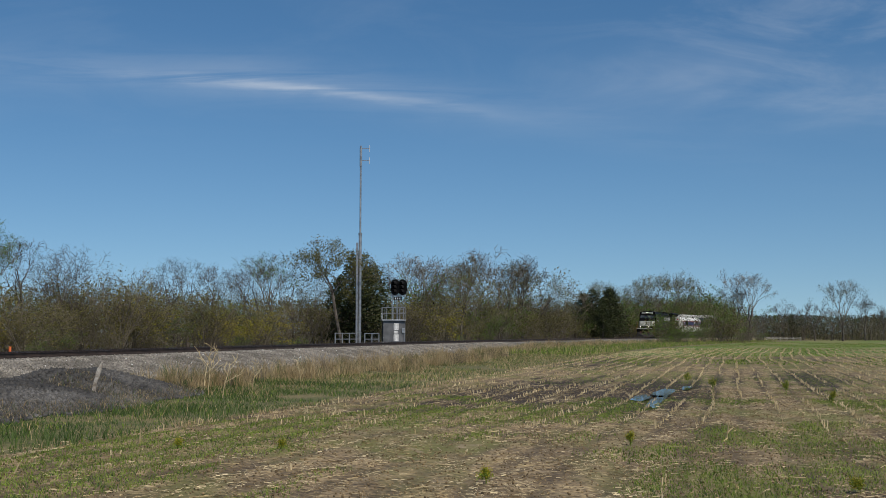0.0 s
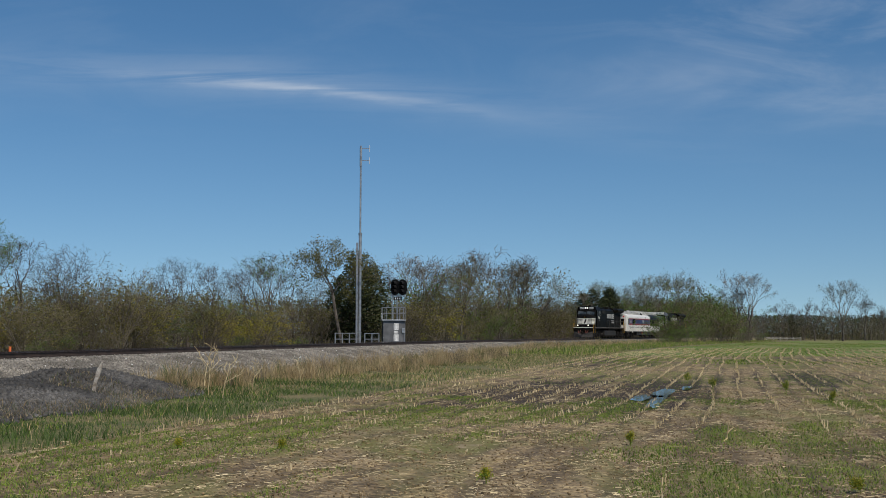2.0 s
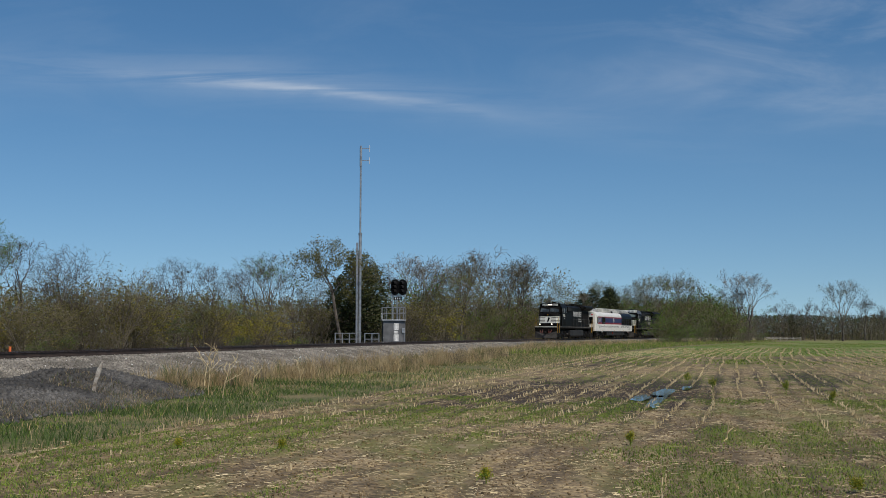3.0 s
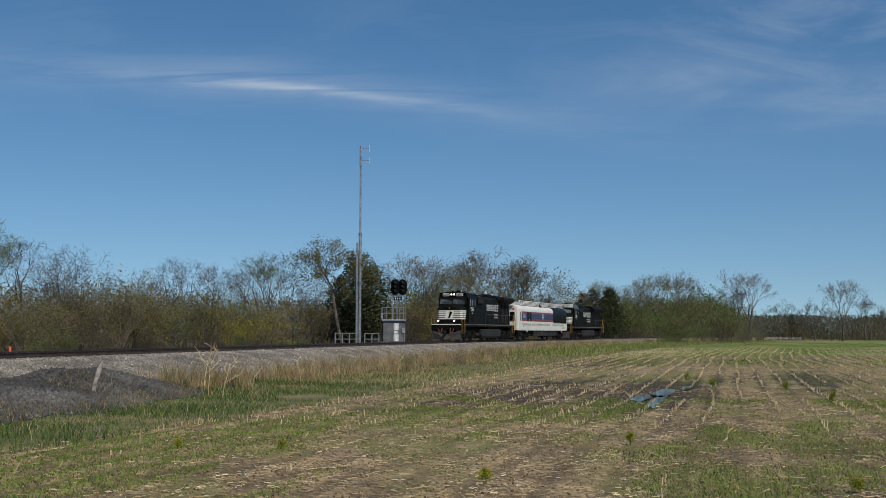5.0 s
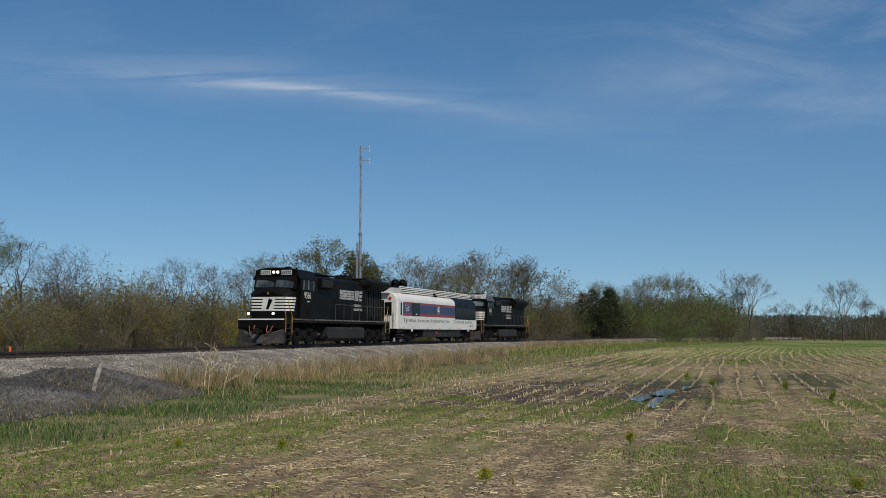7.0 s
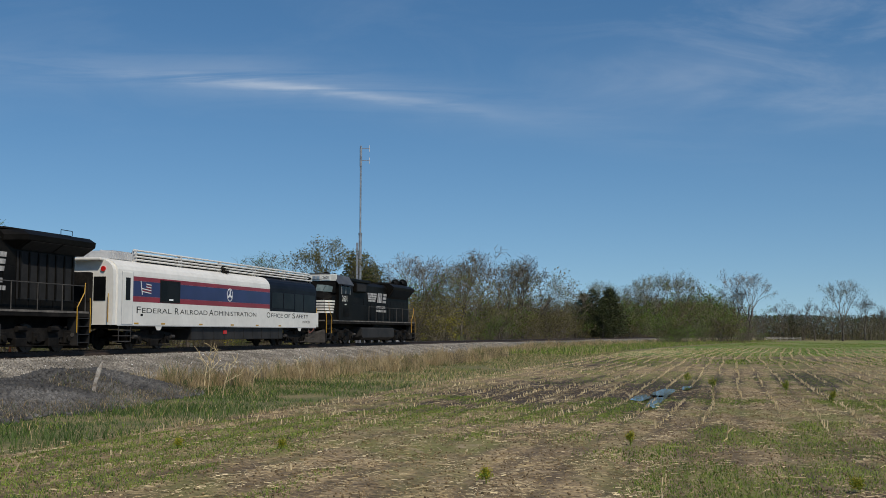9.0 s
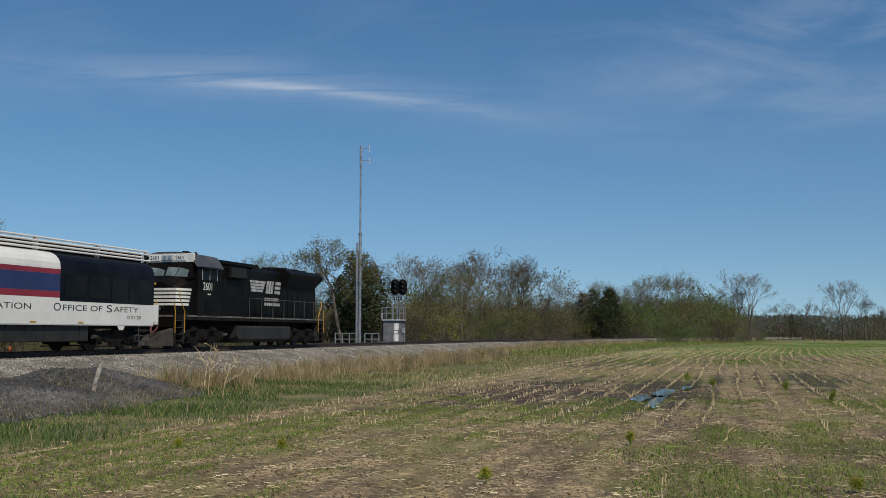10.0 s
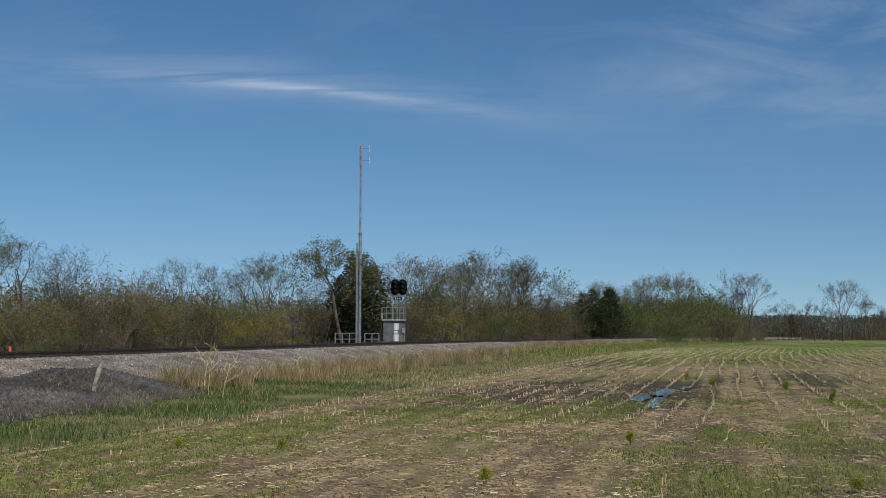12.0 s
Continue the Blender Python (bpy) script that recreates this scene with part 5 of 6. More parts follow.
        box(bm, min(D(0.0), D(0.36)), max(D(0.0), D(0.36)), -0.17, 0.15, 0.68, 1.0, 0.05)
        part("coupler", bm, M_UNDER, t)
        for s in (-1, 1):
            handrail("brake_hose", [(D(0.96), s * 0.4, 1.2), (D(0.78), s * 0.42, 0.85), (D(0.72), s * 0.5, 0.75), (D(0.80), s * 0.66, 0.85), (D(0.94), s * 0.74, 1.15)], M_HOSE, t, 0.03, "reddish rubber brake hose")
        # plough
        bm = B()
        for s in (-1, 1):
            q = [(D(0.70), 0.0, 0.12), (D(1.12), s * 1.42, 0.12), (D(1.05), s * 1.42, 0.98), (D(0.95), 0.0, 0.62)]
            slab(bm, *(q if s * e > 0 else [q[1], q[0], q[3], q[2]]), 0.03)
        part("pilot_edge", box(B(), min(D(0.955), D(0.98)), max(D(0.955), D(0.98)), -1.45, 1.45, 1.50, 1.58), M_PAINTW if ge else M_DUST, t, "pale edge strip")
        part("pilot_plough", bm, M_PLOUGH, t, "dusty steel pilot plough")
        for s in (-1, 1):
            lb = part("ditch_light", bar(B(), (D(1.10), s * 0.78, 1.88), (D(0.90), s * 0.78, 1.88), 0.13, 14), M_LOCO, t)
            part("lens", bar(B(), (D(0.905), s * 0.78, 1.88), (D(0.89), s * 0.78, 1.88), 0.085, 14), M_LAMP if ge and e > 0 else M_CHROME, lb, "lit ditch light" if ge and e > 0 else "round lamp glass")
            part("end_rail", box(B(), min(D(1.0), D(1.04)), max(D(1.0), D(1.04)), min(s * 0.3, s * 1.45), max(s * 0.3, s * 1.45), 2.0, 2.03), M_LOCO, t)
    part("class_light", box(B(), n0 - 0.05, n0 + 0.03, -0.05, 0.05, 3.04, 3.14, 0.01), M_YEL, t)
    return t


locomotive("a", "9566", 21.2, 22.35)
locomotive("b", "2601", 69.15, 22.05)


def inspection_car(front, L):
    t = thing("inspection_car", label="white railway inspection car with red and blue bands and ribbed roof", category="railway car")
    VEHICLES.append((t, front, L))
    X = lambda d: L / 2 - d
    # body shell in rings: straight sides, rounded roof
    arc = [(1.52, 3.28), (1.50, 3.45), (1.42, 3.62), (1.28, 3.76), (1.08, 3.86), (0.75, 3.93), (0.35, 3.96)]
    prof = [(-1.52, 1.08), (1.52, 1.08)] + arc + [(-y, z) for y, z in reversed(arc)]

    def shell(d0, d1, grow=0.0):
        f = 1 + grow / 1.5
        return extrude_x(B(), [(y * f, z + (grow if z > 3.3 else 0)) for y, z in prof], X(d1), X(d0))

    part("body", shell(1.0, 17.30), M_CARW, t, smooth=False)
    upper = [(y, z) for y, z in prof if z > 2]
    part("rear_body", extrude_x(B(), [(-1.52, 1.98), (1.52, 1.98)] + upper, X(24.65), X(17.302)), M_CARK, t, "dark blue rear body section")
    part("rear_side", extrude_x(B(), [(-1.518, 1.08), (1.518, 1.08), (1.518, 1.976), (-1.518, 1.976)], X(24.65), X(17.302)), M_CARW, t, "white lower rear side")
    # front end wall with corner posts, dark gangway window and red lamp
    part("end_wall", extrude_x(B(), [(y * 0.96, z - 0.03 if z > 3.2 else z) for y, z in prof], X(1.0), X(0.72)), M_CARW, t)
    for s in (-1, 1):
        part("end_window", box(B(), X(0.715), X(0.70), s * 0.55 if s > 0 else -1.12, 1.12 if s > 0 else -0.55, 2.1, 3.12, 0.005), M_GLASS, t, "dark end window")
        part("marker_lamp", bar(B(), (X(0.72), s * 1.0, 3.45), (X(0.66), s * 1.0, 3.45), 0.11, 14), M_RED, t, "round red marker lamp")
        handrail("grab_rail", [(X(0.62), s * 1.3, 1.2), (X(0.62), s * 1.3, 2.4)], M_YEL, t, 0.02, "yellow grab rail")
    part("gangway", box(B(), X(0.72), X(0.35), -0.52, 0.52, 1.1, 3.3, 0.06), M_UNDER, t)
    part("end_canopy", box(B(), X(1.1), X(0.45), -1.0, 1.0, 3.80, 3.92, 0.05), M_CARW, t)
    # side paint bands, door, windows, on both sides
    for s in (-1, 1):
        def panel(name, d0, d1, z0, z1, mat, label="", out=0.004, parent=t):
            y = s * 1.52
            return part(name, box(B(), X(d1), X(d0), min(y, y + s * out), max(y, y + s * out), z0, z1), mat, parent, label)
        panel("upper_band", 2.26, 17.3, 3.01, 3.20, M_CARR, "red paint band")
        panel("blue_band", 2.26, 17.3, 2.34, 3.006, M_CARB, "blue paint band")
        panel("lower_band", 2.26, 17.3, 2.10, 2.336, M_CARR, "red paint band")
        door = panel("side_door", 1.36, 2.22, 1.12, 3.34, M_CARW, "white side door", 0.02)
        panel("door_window", 1.62, 2.0, 2.15, 3.12, M_GLASS, "dark door window", 0.026, door)
        for a, b in ((1.32, 1.36), (2.22, 2.26)):
            panel("door_jamb", a, b, 1.10, 3.36, M_CARGREY, "", 0.012)
        w = panel("window_frame", 4.66, 6.60, 2.12, 3.14, M_BLACK, "", 0.012)
        panel("window", 4.74, 6.52, 2.20, 3.08, M_GLASS, "dark fixed window", 0.018, w)
        panel("window_sticker", 5.5, 5.9, 2.22, 2.30, M_WHITE, "", 0.021, w)
        for a, b in ((17.6, 19.2), (19.35, 20.9), (21.1, 22.4), (22.55, 24.4)):
            panel("window", a, b, 2.15 if a < 21 else 1.99, 3.05, M_GLASS, "dark tinted window", 0.012)
        for d in (2.6, 5.0, 8.8, 12.4, 15.6, 18.8):
            panel("side_clip", d - 0.18, d + 0.18, 1.12, 1.19, M_YEL, "ochre reflector strip", 0.008)
        panel("small_mark", 2.95, 3.15, 1.48, 1.58, M_BLACK, "", 0.005)
        panel("lower_flange", 1.0, 24.65, 1.04, 1.075, M_CARGREY, "", 0.002)
        # emblem: ring, disc, three blades as plain shapes
        rot = Matrix.Rotation(radians(90), 4, "X")
        for r, m, o in ((0.34, M_WHITE, 0.008), (0.29, M_CARB, 0.012)):
            bm = B()
            bmesh.ops.create_cone(bm, cap_ends=True, segments=32, radius1=r, radius2=r, depth=0.006, matrix=Matrix.Translation((X(12.05), s * (1.52 + o), 2.70)) @ rot)
            part("round_emblem", bm, m, t)
        bm = B()
        for k in range(3):
            a = radians(90 + 120 * k)
            c, d = Vector((math.cos(a), 0, math.sin(a))), Vector((-math.sin(a), 0, math.cos(a)))
            o = Vector((X(12.05), s * 1.537, 2.70))
            slab(bm, o - d * 0.05, o + d * 0.09, o + c * 0.26 + d * 0.05, o + c * 0.26 - d * 0.06, 0.003)
        part("round_emblem", bm, M_WHITE, t)
        # flag: pole, stripes and canton, slanting as if blown
        bm = slab(B(), (X(3.02), s * 1.53, 2.42), (X(3.08), s * 1.53, 2.42), (X(2.94), s * 1.53, 3.02), (X(2.88), s * 1.53, 3.02), 0.004)
        part("flag_pole", bm, M_WHITE, t)
        for k in range(7):
            z = 2.92 - k * 0.062
            part("flag_stripe", slab(B(), (X(3.02), s * 1.53, z), (X(3.85), s * 1.53, z - 0.07), (X(3.85), s * 1.53, z - 0.03), (X(3.02), s * 1.53, z + 0.04), 0.003), M_WHITE if k % 2 == 0 else M_CARR, t)
        part("flag_canton", slab(B(), (X(3.02), s * 1.534, 2.72), (X(3.38), s * 1.534, 2.69), (X(3.38), s * 1.534, 2.94), (X(3.02), s * 1.534, 2.97), 0.003), M_CARB, t)
        m = LEFT if s > 0 else Matrix.Rotation(radians(90), 4, "X")
        for text, d0, d1, size in (("F", 2.60, 2.95, 0.46), ("EDERAL", 3.08, 5.78, 0.34), ("R", 6.12, 6.50, 0.46), ("AILROAD", 6.62, 9.50, 0.34), ("A", 9.70, 10.16, 0.46), ("DMINISTRATION", 10.30, 15.45, 0.34),
                                   ("O", 16.91, 17.38, 0.46), ("FFICE OF", 17.54, 20.37, 0.34), ("S", 20.72, 21.13, 0.46), ("AFETY", 21.28, 23.30, 0.34)):
            lettering("lettering", text, size * 0.94, Matrix.Translation((X((d0 + d1) / 2), s * 1.5235, 1.72 + (size - 0.34) * 0.1)) @ m, M_BLACK, t, "dark widely spaced lettering", span=d1 - d0)
        lettering("reporting_mark", "DOTX 220", 0.21, Matrix.Translation((X(22.95), s * 1.5235, 1.40)) @ m, M_BLACK, t, "small dark reporting mark", span=1.15)
        for d in (4.6, 21.9):       # jacking pads below the side sill
            bm = B()
            y = s * 1.505
            prism(bm, [(X(d + 0.34), 1.08), (X(d - 0.34), 1.08), (X(d - 0.16), 0.86), (X(d + 0.16), 0.86)], min(y, y + s * 0.012), max(y, y + s * 0.012))
            part("jacking_pad", bm, M_CARW, t)
        for d in (19.27, 21.0, 22.47):      # ribs of the glazed rear roof
            y0 = s * 1.526
            bm = slab(B(), (X(d + 0.03), y0, 3.28), (X(d - 0.03), y0, 3.28), (X(d - 0.03), s * 1.30, 3.78), (X(d + 0.03), s * 1.30, 3.78), 0.012)
            part("roof_rib", bm, M_TANK, t)
    # roof plant: ribbed duct with long tubes, end box, small vent
    # duct coloured near black, so the gaps between the tubes read as shaded
    part("roof_plant", box(B(), X(24.9), X(3.6), -0.72, 0.72, 3.9, 4.34, 0.03), M_UNDER, t, "roof duct coloured dark as shade between the tubes")
    for k in range(4):
        z = 4.0 + k * 0.145
        for s in (-1, 1):
            part("roof_tube", bar(B(), (X(25.2), s * (0.98 - 0.05 * k), z), (X(3.45), s * (0.98 - 0.05 * k), z), 0.044, 8), M_CARW, t, "white roof tube")
    for d in (3.5, 7.8, 12.2, 16.6, 21.0, 25.1):
        for s in (-1, 1):
            part("tube_bracket", box(B(), X(d + 0.05), X(d), min(s * 0.72, s * 0.93), max(s * 0.72, s * 0.93), 3.88, 4.42), M_CARGREY, t)
    bm = box(B(), X(3.35), X(1.5), -0.85, 0.85, 3.92, 4.26, 0.04)
    for k in range(8):
        box(bm, X(1.75 + k * 0.2), X(1.68 + k * 0.2), -0.88, 0.88, 3.95, 4.30)
    part("cooling_unit", bm, M_CARGREY, t, "ribbed grey cooling unit")
    bm = bar(B(), (X(12.0), 1.15, 3.86), (X(12.0), 1.15, 4.05), 0.07, 10)
    bar(bm, (X(12.15), 1.15, 4.05), (X(11.85), 1.15, 4.08), 0.08, 10)
    box(bm, X(12.5), X(12.25), 1.05, 1.25, 3.84, 4.0)
    part("roof_vent", bm, M_UNDER, t)
    # rear platform with cabinets, rails and roof gear
    part("rear_platform", box(B(), X(25.3), X(24.6), -1.45, 1.45, 1.05, 1.25, 0.02), M_UNDER, t)
    for s in (-1, 1):
        part("rear_cabinet", box(B(), X(25.25), X(24.66), min(s * 0.75, s * 1.45), max(s * 0.75, s * 1.45), 1.1, 2.0, 0.02), M_CARW, t, "white steel end cabinet")
        handrail("grab_rail", [(X(25.3), s * 1.3, 1.1), (X(25.3), s * 1.3, 2.3)], M_YEL, t, 0.02, "yellow grab rail")
    bm = B()
    for d, y, z in ((24.3, 0.6, 4.15), (24.7, 0.2, 4.3), (24.5, -0.5, 4.2), (24.9, 0.9, 4.1)):
        bar(bm, (X(d), y, 3.8), (X(d), y, z), 0.05, 8)
        box(bm, X(d + 0.2), X(d - 0.2), y - 0.12, y + 0.12, z, z + 0.12, 0.03)
    part("roof_sensor", bm, M_UNDER, t)
    # underfloor plant and running gear
    bm = box(B(), X(19.6), X(8.1), -1.38, 1.38, 0.40, 1.06, 0.04)
    for k in range(9):
        box(bm, X(9.4 + k * 1.2), X(9.34 + k * 1.2), -1.40, 1.40, 0.45, 1.02)
    part("underfloor_plant", bm, M_TANK, t, "dark underfloor machinery case")
    part("underframe", box(B(), X(24.6), X(1.1), -1.2, 1.2, 0.92, 1.08), M_UNDER, t)
    part("red_valve", box(B(), X(12.0), X(11.6), 1.385, 1.42, 0.68, 0.88, 0.02), M_RED, t)
    for e, d0 in ((1, 0.0), (-1, L)):
        D = lambda d: X(d0 + e * d)
        bm = box(B(), min(D(0.35), D(1.2)), max(D(0.35), D(1.2)), -0.10, 0.10, 0.72, 0.95, 0.03)
        box(bm, min(D(0.0), D(0.36)), max(D(0.0), D(0.36)), -0.15, 0.17, 0.68, 1.0, 0.05)
        part("coupler", bm, M_UNDER, t)
        for s in (-1, 1):
            bm = B()
            for k in range(3):
                z = 0.36 + k * 0.24
                box(bm, min(D(1.2), D(2.2)), max(D(1.2), D(2.2)), min(s * 1.2, s * 1.5), max(s * 1.2, s * 1.5), z, z + 0.04)
            for d in (1.2, 2.2):
                bar(bm, (D(d), s * 1.48, 0.36), (D(d), s * 1.48, 1.06), 0.02)
            part("stairway", bm, M_PLOUGH, t, "dusty grey steel boarding steps")
    truck(t, X(4.6), (1.3, -1.3), 0.457)
    truck(t, X(21.9), (1.3, -1.3), 0.457)
    return t


inspection_car(43.5, 25.65)


# ---- ground cover: stones, grass, stubble and straw ----
def soup(name, verts, faces_n, mats, fm, label, category):
    """Many small loose faces in one object. verts: (k, corners, 3)."""
    k, c = verts.shape[0], verts.shape[1]
    me = bpy.data.meshes.new(name)
    me.vertices.add(k * c)
    me.vertices.foreach_set("co", verts.reshape(-1).astype(np.float32))
    loops = (np.arange(k)[:, None, None] * c + np.array(faces_n)[None]).reshape(-1)
    w = len(faces_n[0])
    n = k * len(faces_n)
    me.loops.add(n * w)
    me.loops.foreach_set("vertex_index", loops.astype(np.int32))
    me.polygons.add(n)
    me.polygons.foreach_set("loop_start", np.arange(0, n * w, w, dtype=np.int32))
    for m in mats:
        me.materials.append(m)
    me.polygons.foreach_set("material_index", np.repeat(np.asarray(fm), len(faces_n)).astype(np.int32))
    me.update(calc_edges=True)
    me.validate()
    return tagged(new(name, me), label, category, kind="stuff")


def in_sight(x, y, margin=1.0):
    return y > 9.5 and abs(x) < 0.40 * y + margin


def scatter(rng, count, s0, s1, n0, n1, keep=None, near=1.0):
    """Random points of a strip beside the line, thinning out with distance."""
    out = []
    tries = 0
    while len(out) < count and tries < count * 30:
        tries += 1
        s = s0 + (s1 - s0) * rng.random() ** near
        n = rng.uniform(n0, n1)
        x, y = beside(s, n)
        if not in_sight(x, y) or (keep and not keep(s, n, rng)):
            continue
        out.append((x, y, height(s, n), s, n))
    return np.array(out)


def blades(name, pts, tall, wide, bend, mats, fm, label, category, seed):
    """Grass blades: two faces each, bent over to one side."""
    g = np.random.default_rng(seed)
    k = len(pts)
    p = pts[:, :3]
    a = g.uniform(0, math.tau, k)
    side = np.stack([np.cos(a), np.sin(a), np.zeros(k)], 1) * (wide * g.uniform(0.6, 1.4, k))[:, None]
    b = g.uniform(0, math.tau, k)
    h = tall * g.uniform(0.5, 1.15, k)
    lean = np.stack([np.cos(b), np.sin(b), np.zeros(k)], 1) * (h * g.uniform(0.1, 1.0, k) * bend)[:, None]
    up = np.stack([np.zeros(k), np.zeros(k), h], 1)
    base = p - np.array([0, 0, 0.02])
    mid = base + up * 0.55 + lean * 0.3
    tip = base + up * 0.95 + lean
    v = np.stack([base - side, base + side, mid + side * 0.7, mid - side * 0.7, tip + side * 0.12, tip - side * 0.12], 1)
    return soup(name, v, [(0, 1, 2, 3), (3, 2, 4, 5)], mats, fm, label, category)


def stones(name, pts, size, mats, fm, label, seed):
    g = np.random.default_rng(seed)
    k = len(pts)
    base = np.array([(1, 0, 0), (0, 1, 0), (-1, 0, 0), (0, -1, 0), (0, 0, 1), (0, 0, -1)], float)
    q = g.normal(size=(k, 3, 3))
    q, _ = np.linalg.qr(q)
    v = base[None] * g.uniform(0.6, 1.25, (k, 6, 1)) * (size * g.uniform(0.55, 1.4, k))[:, None, None] * np.array([1.15, 1.0, 0.8])
    v = np.einsum("kij,kvj->kvi", q, v) + (pts[:, :3] + np.array([0, 0, 1])[None] * (size * 0.35))[:, None, :]
    return soup(name, v, [(0, 1, 4), (1, 2, 4), (2, 3, 4), (3, 0, 4), (1, 0, 5), (2, 1, 5), (3, 2, 5), (0, 3, 5)], mats, fm, label, "gravel")


def on_heap(s, n, grow=1.0):
    return any(math.hypot((s - a) / c, (n - b) / d) < grow for a, b, c, d, _ in PILE)


def weeds_mask(s, n):
    return noise.noise((s * 0.10, n * 0.35, 12.0)) + 0.6 * noise.noise((s * 0.45, n * 0.8, 13.0))


def wander(s):
    """How the planter strayed from its line."""
    return 0.32 * noise.noise((s * 0.06, 0.0, 5.0))


def cover():
    rng = random.Random(31)
    p = scatter(rng, 42000, -30, 75, 1.5, 9.6, lambda s, n, r: not on_heap(s, n, 0.95) and r.random() > (n - ballast_edge(s) + 0.5) * 0.8, near=1.25)
    stones("ballast_stones", p, 0.045, [M_STONE, M_WHITE], [1 if rng.random() < 0.006 else 0 for _ in p], "pale grey crushed stone ballast on the railway bank", 1)
    p = scatter(rng, 16000, -27, -8, 6.5, 13.8, lambda s, n, r: on_heap(s, n, 1.0 + 0.12 * r.random()))
    stones("heap_stones", p, 0.064, [M_PILE_STONE], np.zeros(len(p)), "dark grey crushed stone heap beside the track", 2)
    # green verge
    p = scatter(rng, 54000, -38, 70, 9.2, 16.9, lambda s, n, r: not on_heap(s, n, 0.93) and r.random() < (1.0 if n < 15.5 else 0.55) and noise.noise((s * 0.3, n * 0.3, 3.3)) > -0.45 and n > ballast_edge(s) + 1.2 + 2.0 * smooth01((s + 6) / 14) * (1 + noise.noise((s * 0.2, 4.0, 1.0))), near=1.75)
    blades("verge_grass", p, 0.14 + 0.05 * np.sin(p[:, 3]), 0.008, 0.9, [M_GRASS, M_DRY, M_WEED], [rng.choices((0, 1, 2), (0.80, 0.08, 0.12) if s < -4 else (0.40, 0.47, 0.13))[0] for s in p[:, 3]], "lush green spring grass on the verge", "grass", 3)
    # tall dry grass at the foot of the ballast, in tussocks
    def dry(s, n, r):
        lo = ballast_edge(s) + 0.5 * noise.noise((s * 0.5, 3.0, 2.0))
        edge = lo + 2.7 + 1.2 * smooth01((s + 4) / 10) + 1.8 * noise.noise((s * 0.3, 1.0, 6.0))
        clump = noise.noise((s * 0.45, n * 0.6, 8.0)) + 0.4 * noise.noise((s * 1.4, n * 1.4, 9.0))
        return not on_heap(s, n, 1.0) and lo < n < edge and clump > -0.18 + 0.25 * r.random()
    g = np.random.default_rng(9)
    c = scatter(rng, 1900, -11.5, 120, 4.0, 14.5, dry, near=1.5)
    per = g.integers(14, 46, len(c))
    p = np.repeat(c, per, 0)
    p[:, :2] += g.normal(0, 0.13, (len(p), 2))
    tall = np.repeat(g.uniform(0.25, 0.8, len(c)) * (0.7 + 0.5 * (g.random(len(c)) < 0.3)), per)
    kinds = np.repeat(g.choice(3, len(c), p=(0.74, 0.14, 0.12)), per)
    kinds = np.where(g.random(len(p)) < 0.15, 0, kinds)
    blades("dry_grass", p, tall, 0.0075, 0.75, [M_DRY, M_GRASS, M_TWIG], kinds, "tall bleached dry grass along the ballast", "grass", 4)
    p = scatter(rng, 9000, -11.5, 120, 4.0, 14.5, lambda s, n, r: not on_heap(s, n, 1.0) and ballast_edge(s) < n < ballast_edge(s) + 5.0, near=1.6)
    blades("mixed_grass", p, 0.22, 0.007, 0.9, [M_DRY, M_GRASS, M_BUD], [rng.choices((0, 1, 2), (0.4, 0.35, 0.25))[0] for _ in p], "mixed dry and green grass along the ballast", "grass", 14)
    p = scatter(rng, 6000, -27, -7, 6.0, 13.8, lambda s, n, r: on_heap(s, n, 1.10) and n > 10.6 and (not on_heap(s, n, 0.80) or (abs(s + 15.2) < 1.1 and n > 11.0)))
    blades("heap_weeds", p, 0.20, 0.006, 0.8, [M_TWIG, M_DRY, M_GRASS], [rng.choices((0, 1, 2), (0.6, 0.25, 0.15))[0] for _ in p], "withered brown weeds round the stone heap", "weeds", 5)
    # far grassy bank and rough edge beside the line
    p = scatter(rng, 22000, 45, 215, 2.9, 15.5, lambda s, n, r: n > ballast_edge(s), near=1.2)
    blades("bank_grass", p, 0.42, 0.02, 0.6, [M_DRY, M_GRASS, M_WEED], [(rng.choices((0, 1, 2), (0.7, 0.2, 0.1)) if n < 8 + 3 * noise.noise((n, 1.0, n * 3)) else rng.choices((0, 1, 2), (0.2, 0.25, 0.55)))[0] for n in p[:, 4]], "mixed dry and green grass on the far bank", "grass", 6)
    # weeds in the field, in patches
    a = scatter(rng, 90000, -34, -8, 16.8, 40, lambda s, n, r: weeds_mask(s, n) > -0.16 + 0.35 * r.random(), near=1.35)
    b = scatter(rng, 28000, -8, 40, 16.8, 46, lambda s, n, r: weeds_mask(s, n) > -0.12 + 0.35 * r.random(), near=1.1)
    p = np.concatenate([a, b])
    blades("field_weeds", p, 0.065, 0.006, 1.0, [M_WEED, M_GRASS], [rng.choices((0, 1), (0.7, 0.3))[0] for _ in p], "low green weeds sprouting in the stubble field", "weeds", 7)
    p = scatter(rng, 16000, 25, 190, 17.2, 90, lambda s, n, r: weeds_mask(s * 0.5, n * 0.5) > -0.25 + 0.3 * r.random(), near=1.1)
    blades("far_field_weeds", p, 0.11, 0.03, 0.9, [M_WEED, M_GRASS], [rng.choices((0, 1), (0.7, 0.3))[0] for _ in p], "green weed cover in the far field", "weeds", 8)
    # straw lying about
    p = scatter(rng, 14000, -34, -2, 16.6, 40, None, near=1.5)
    stones("soil_clods", p, 0.017, [M_CLOD], np.zeros(len(p)), "crumbled brown soil clods in the field", 12)
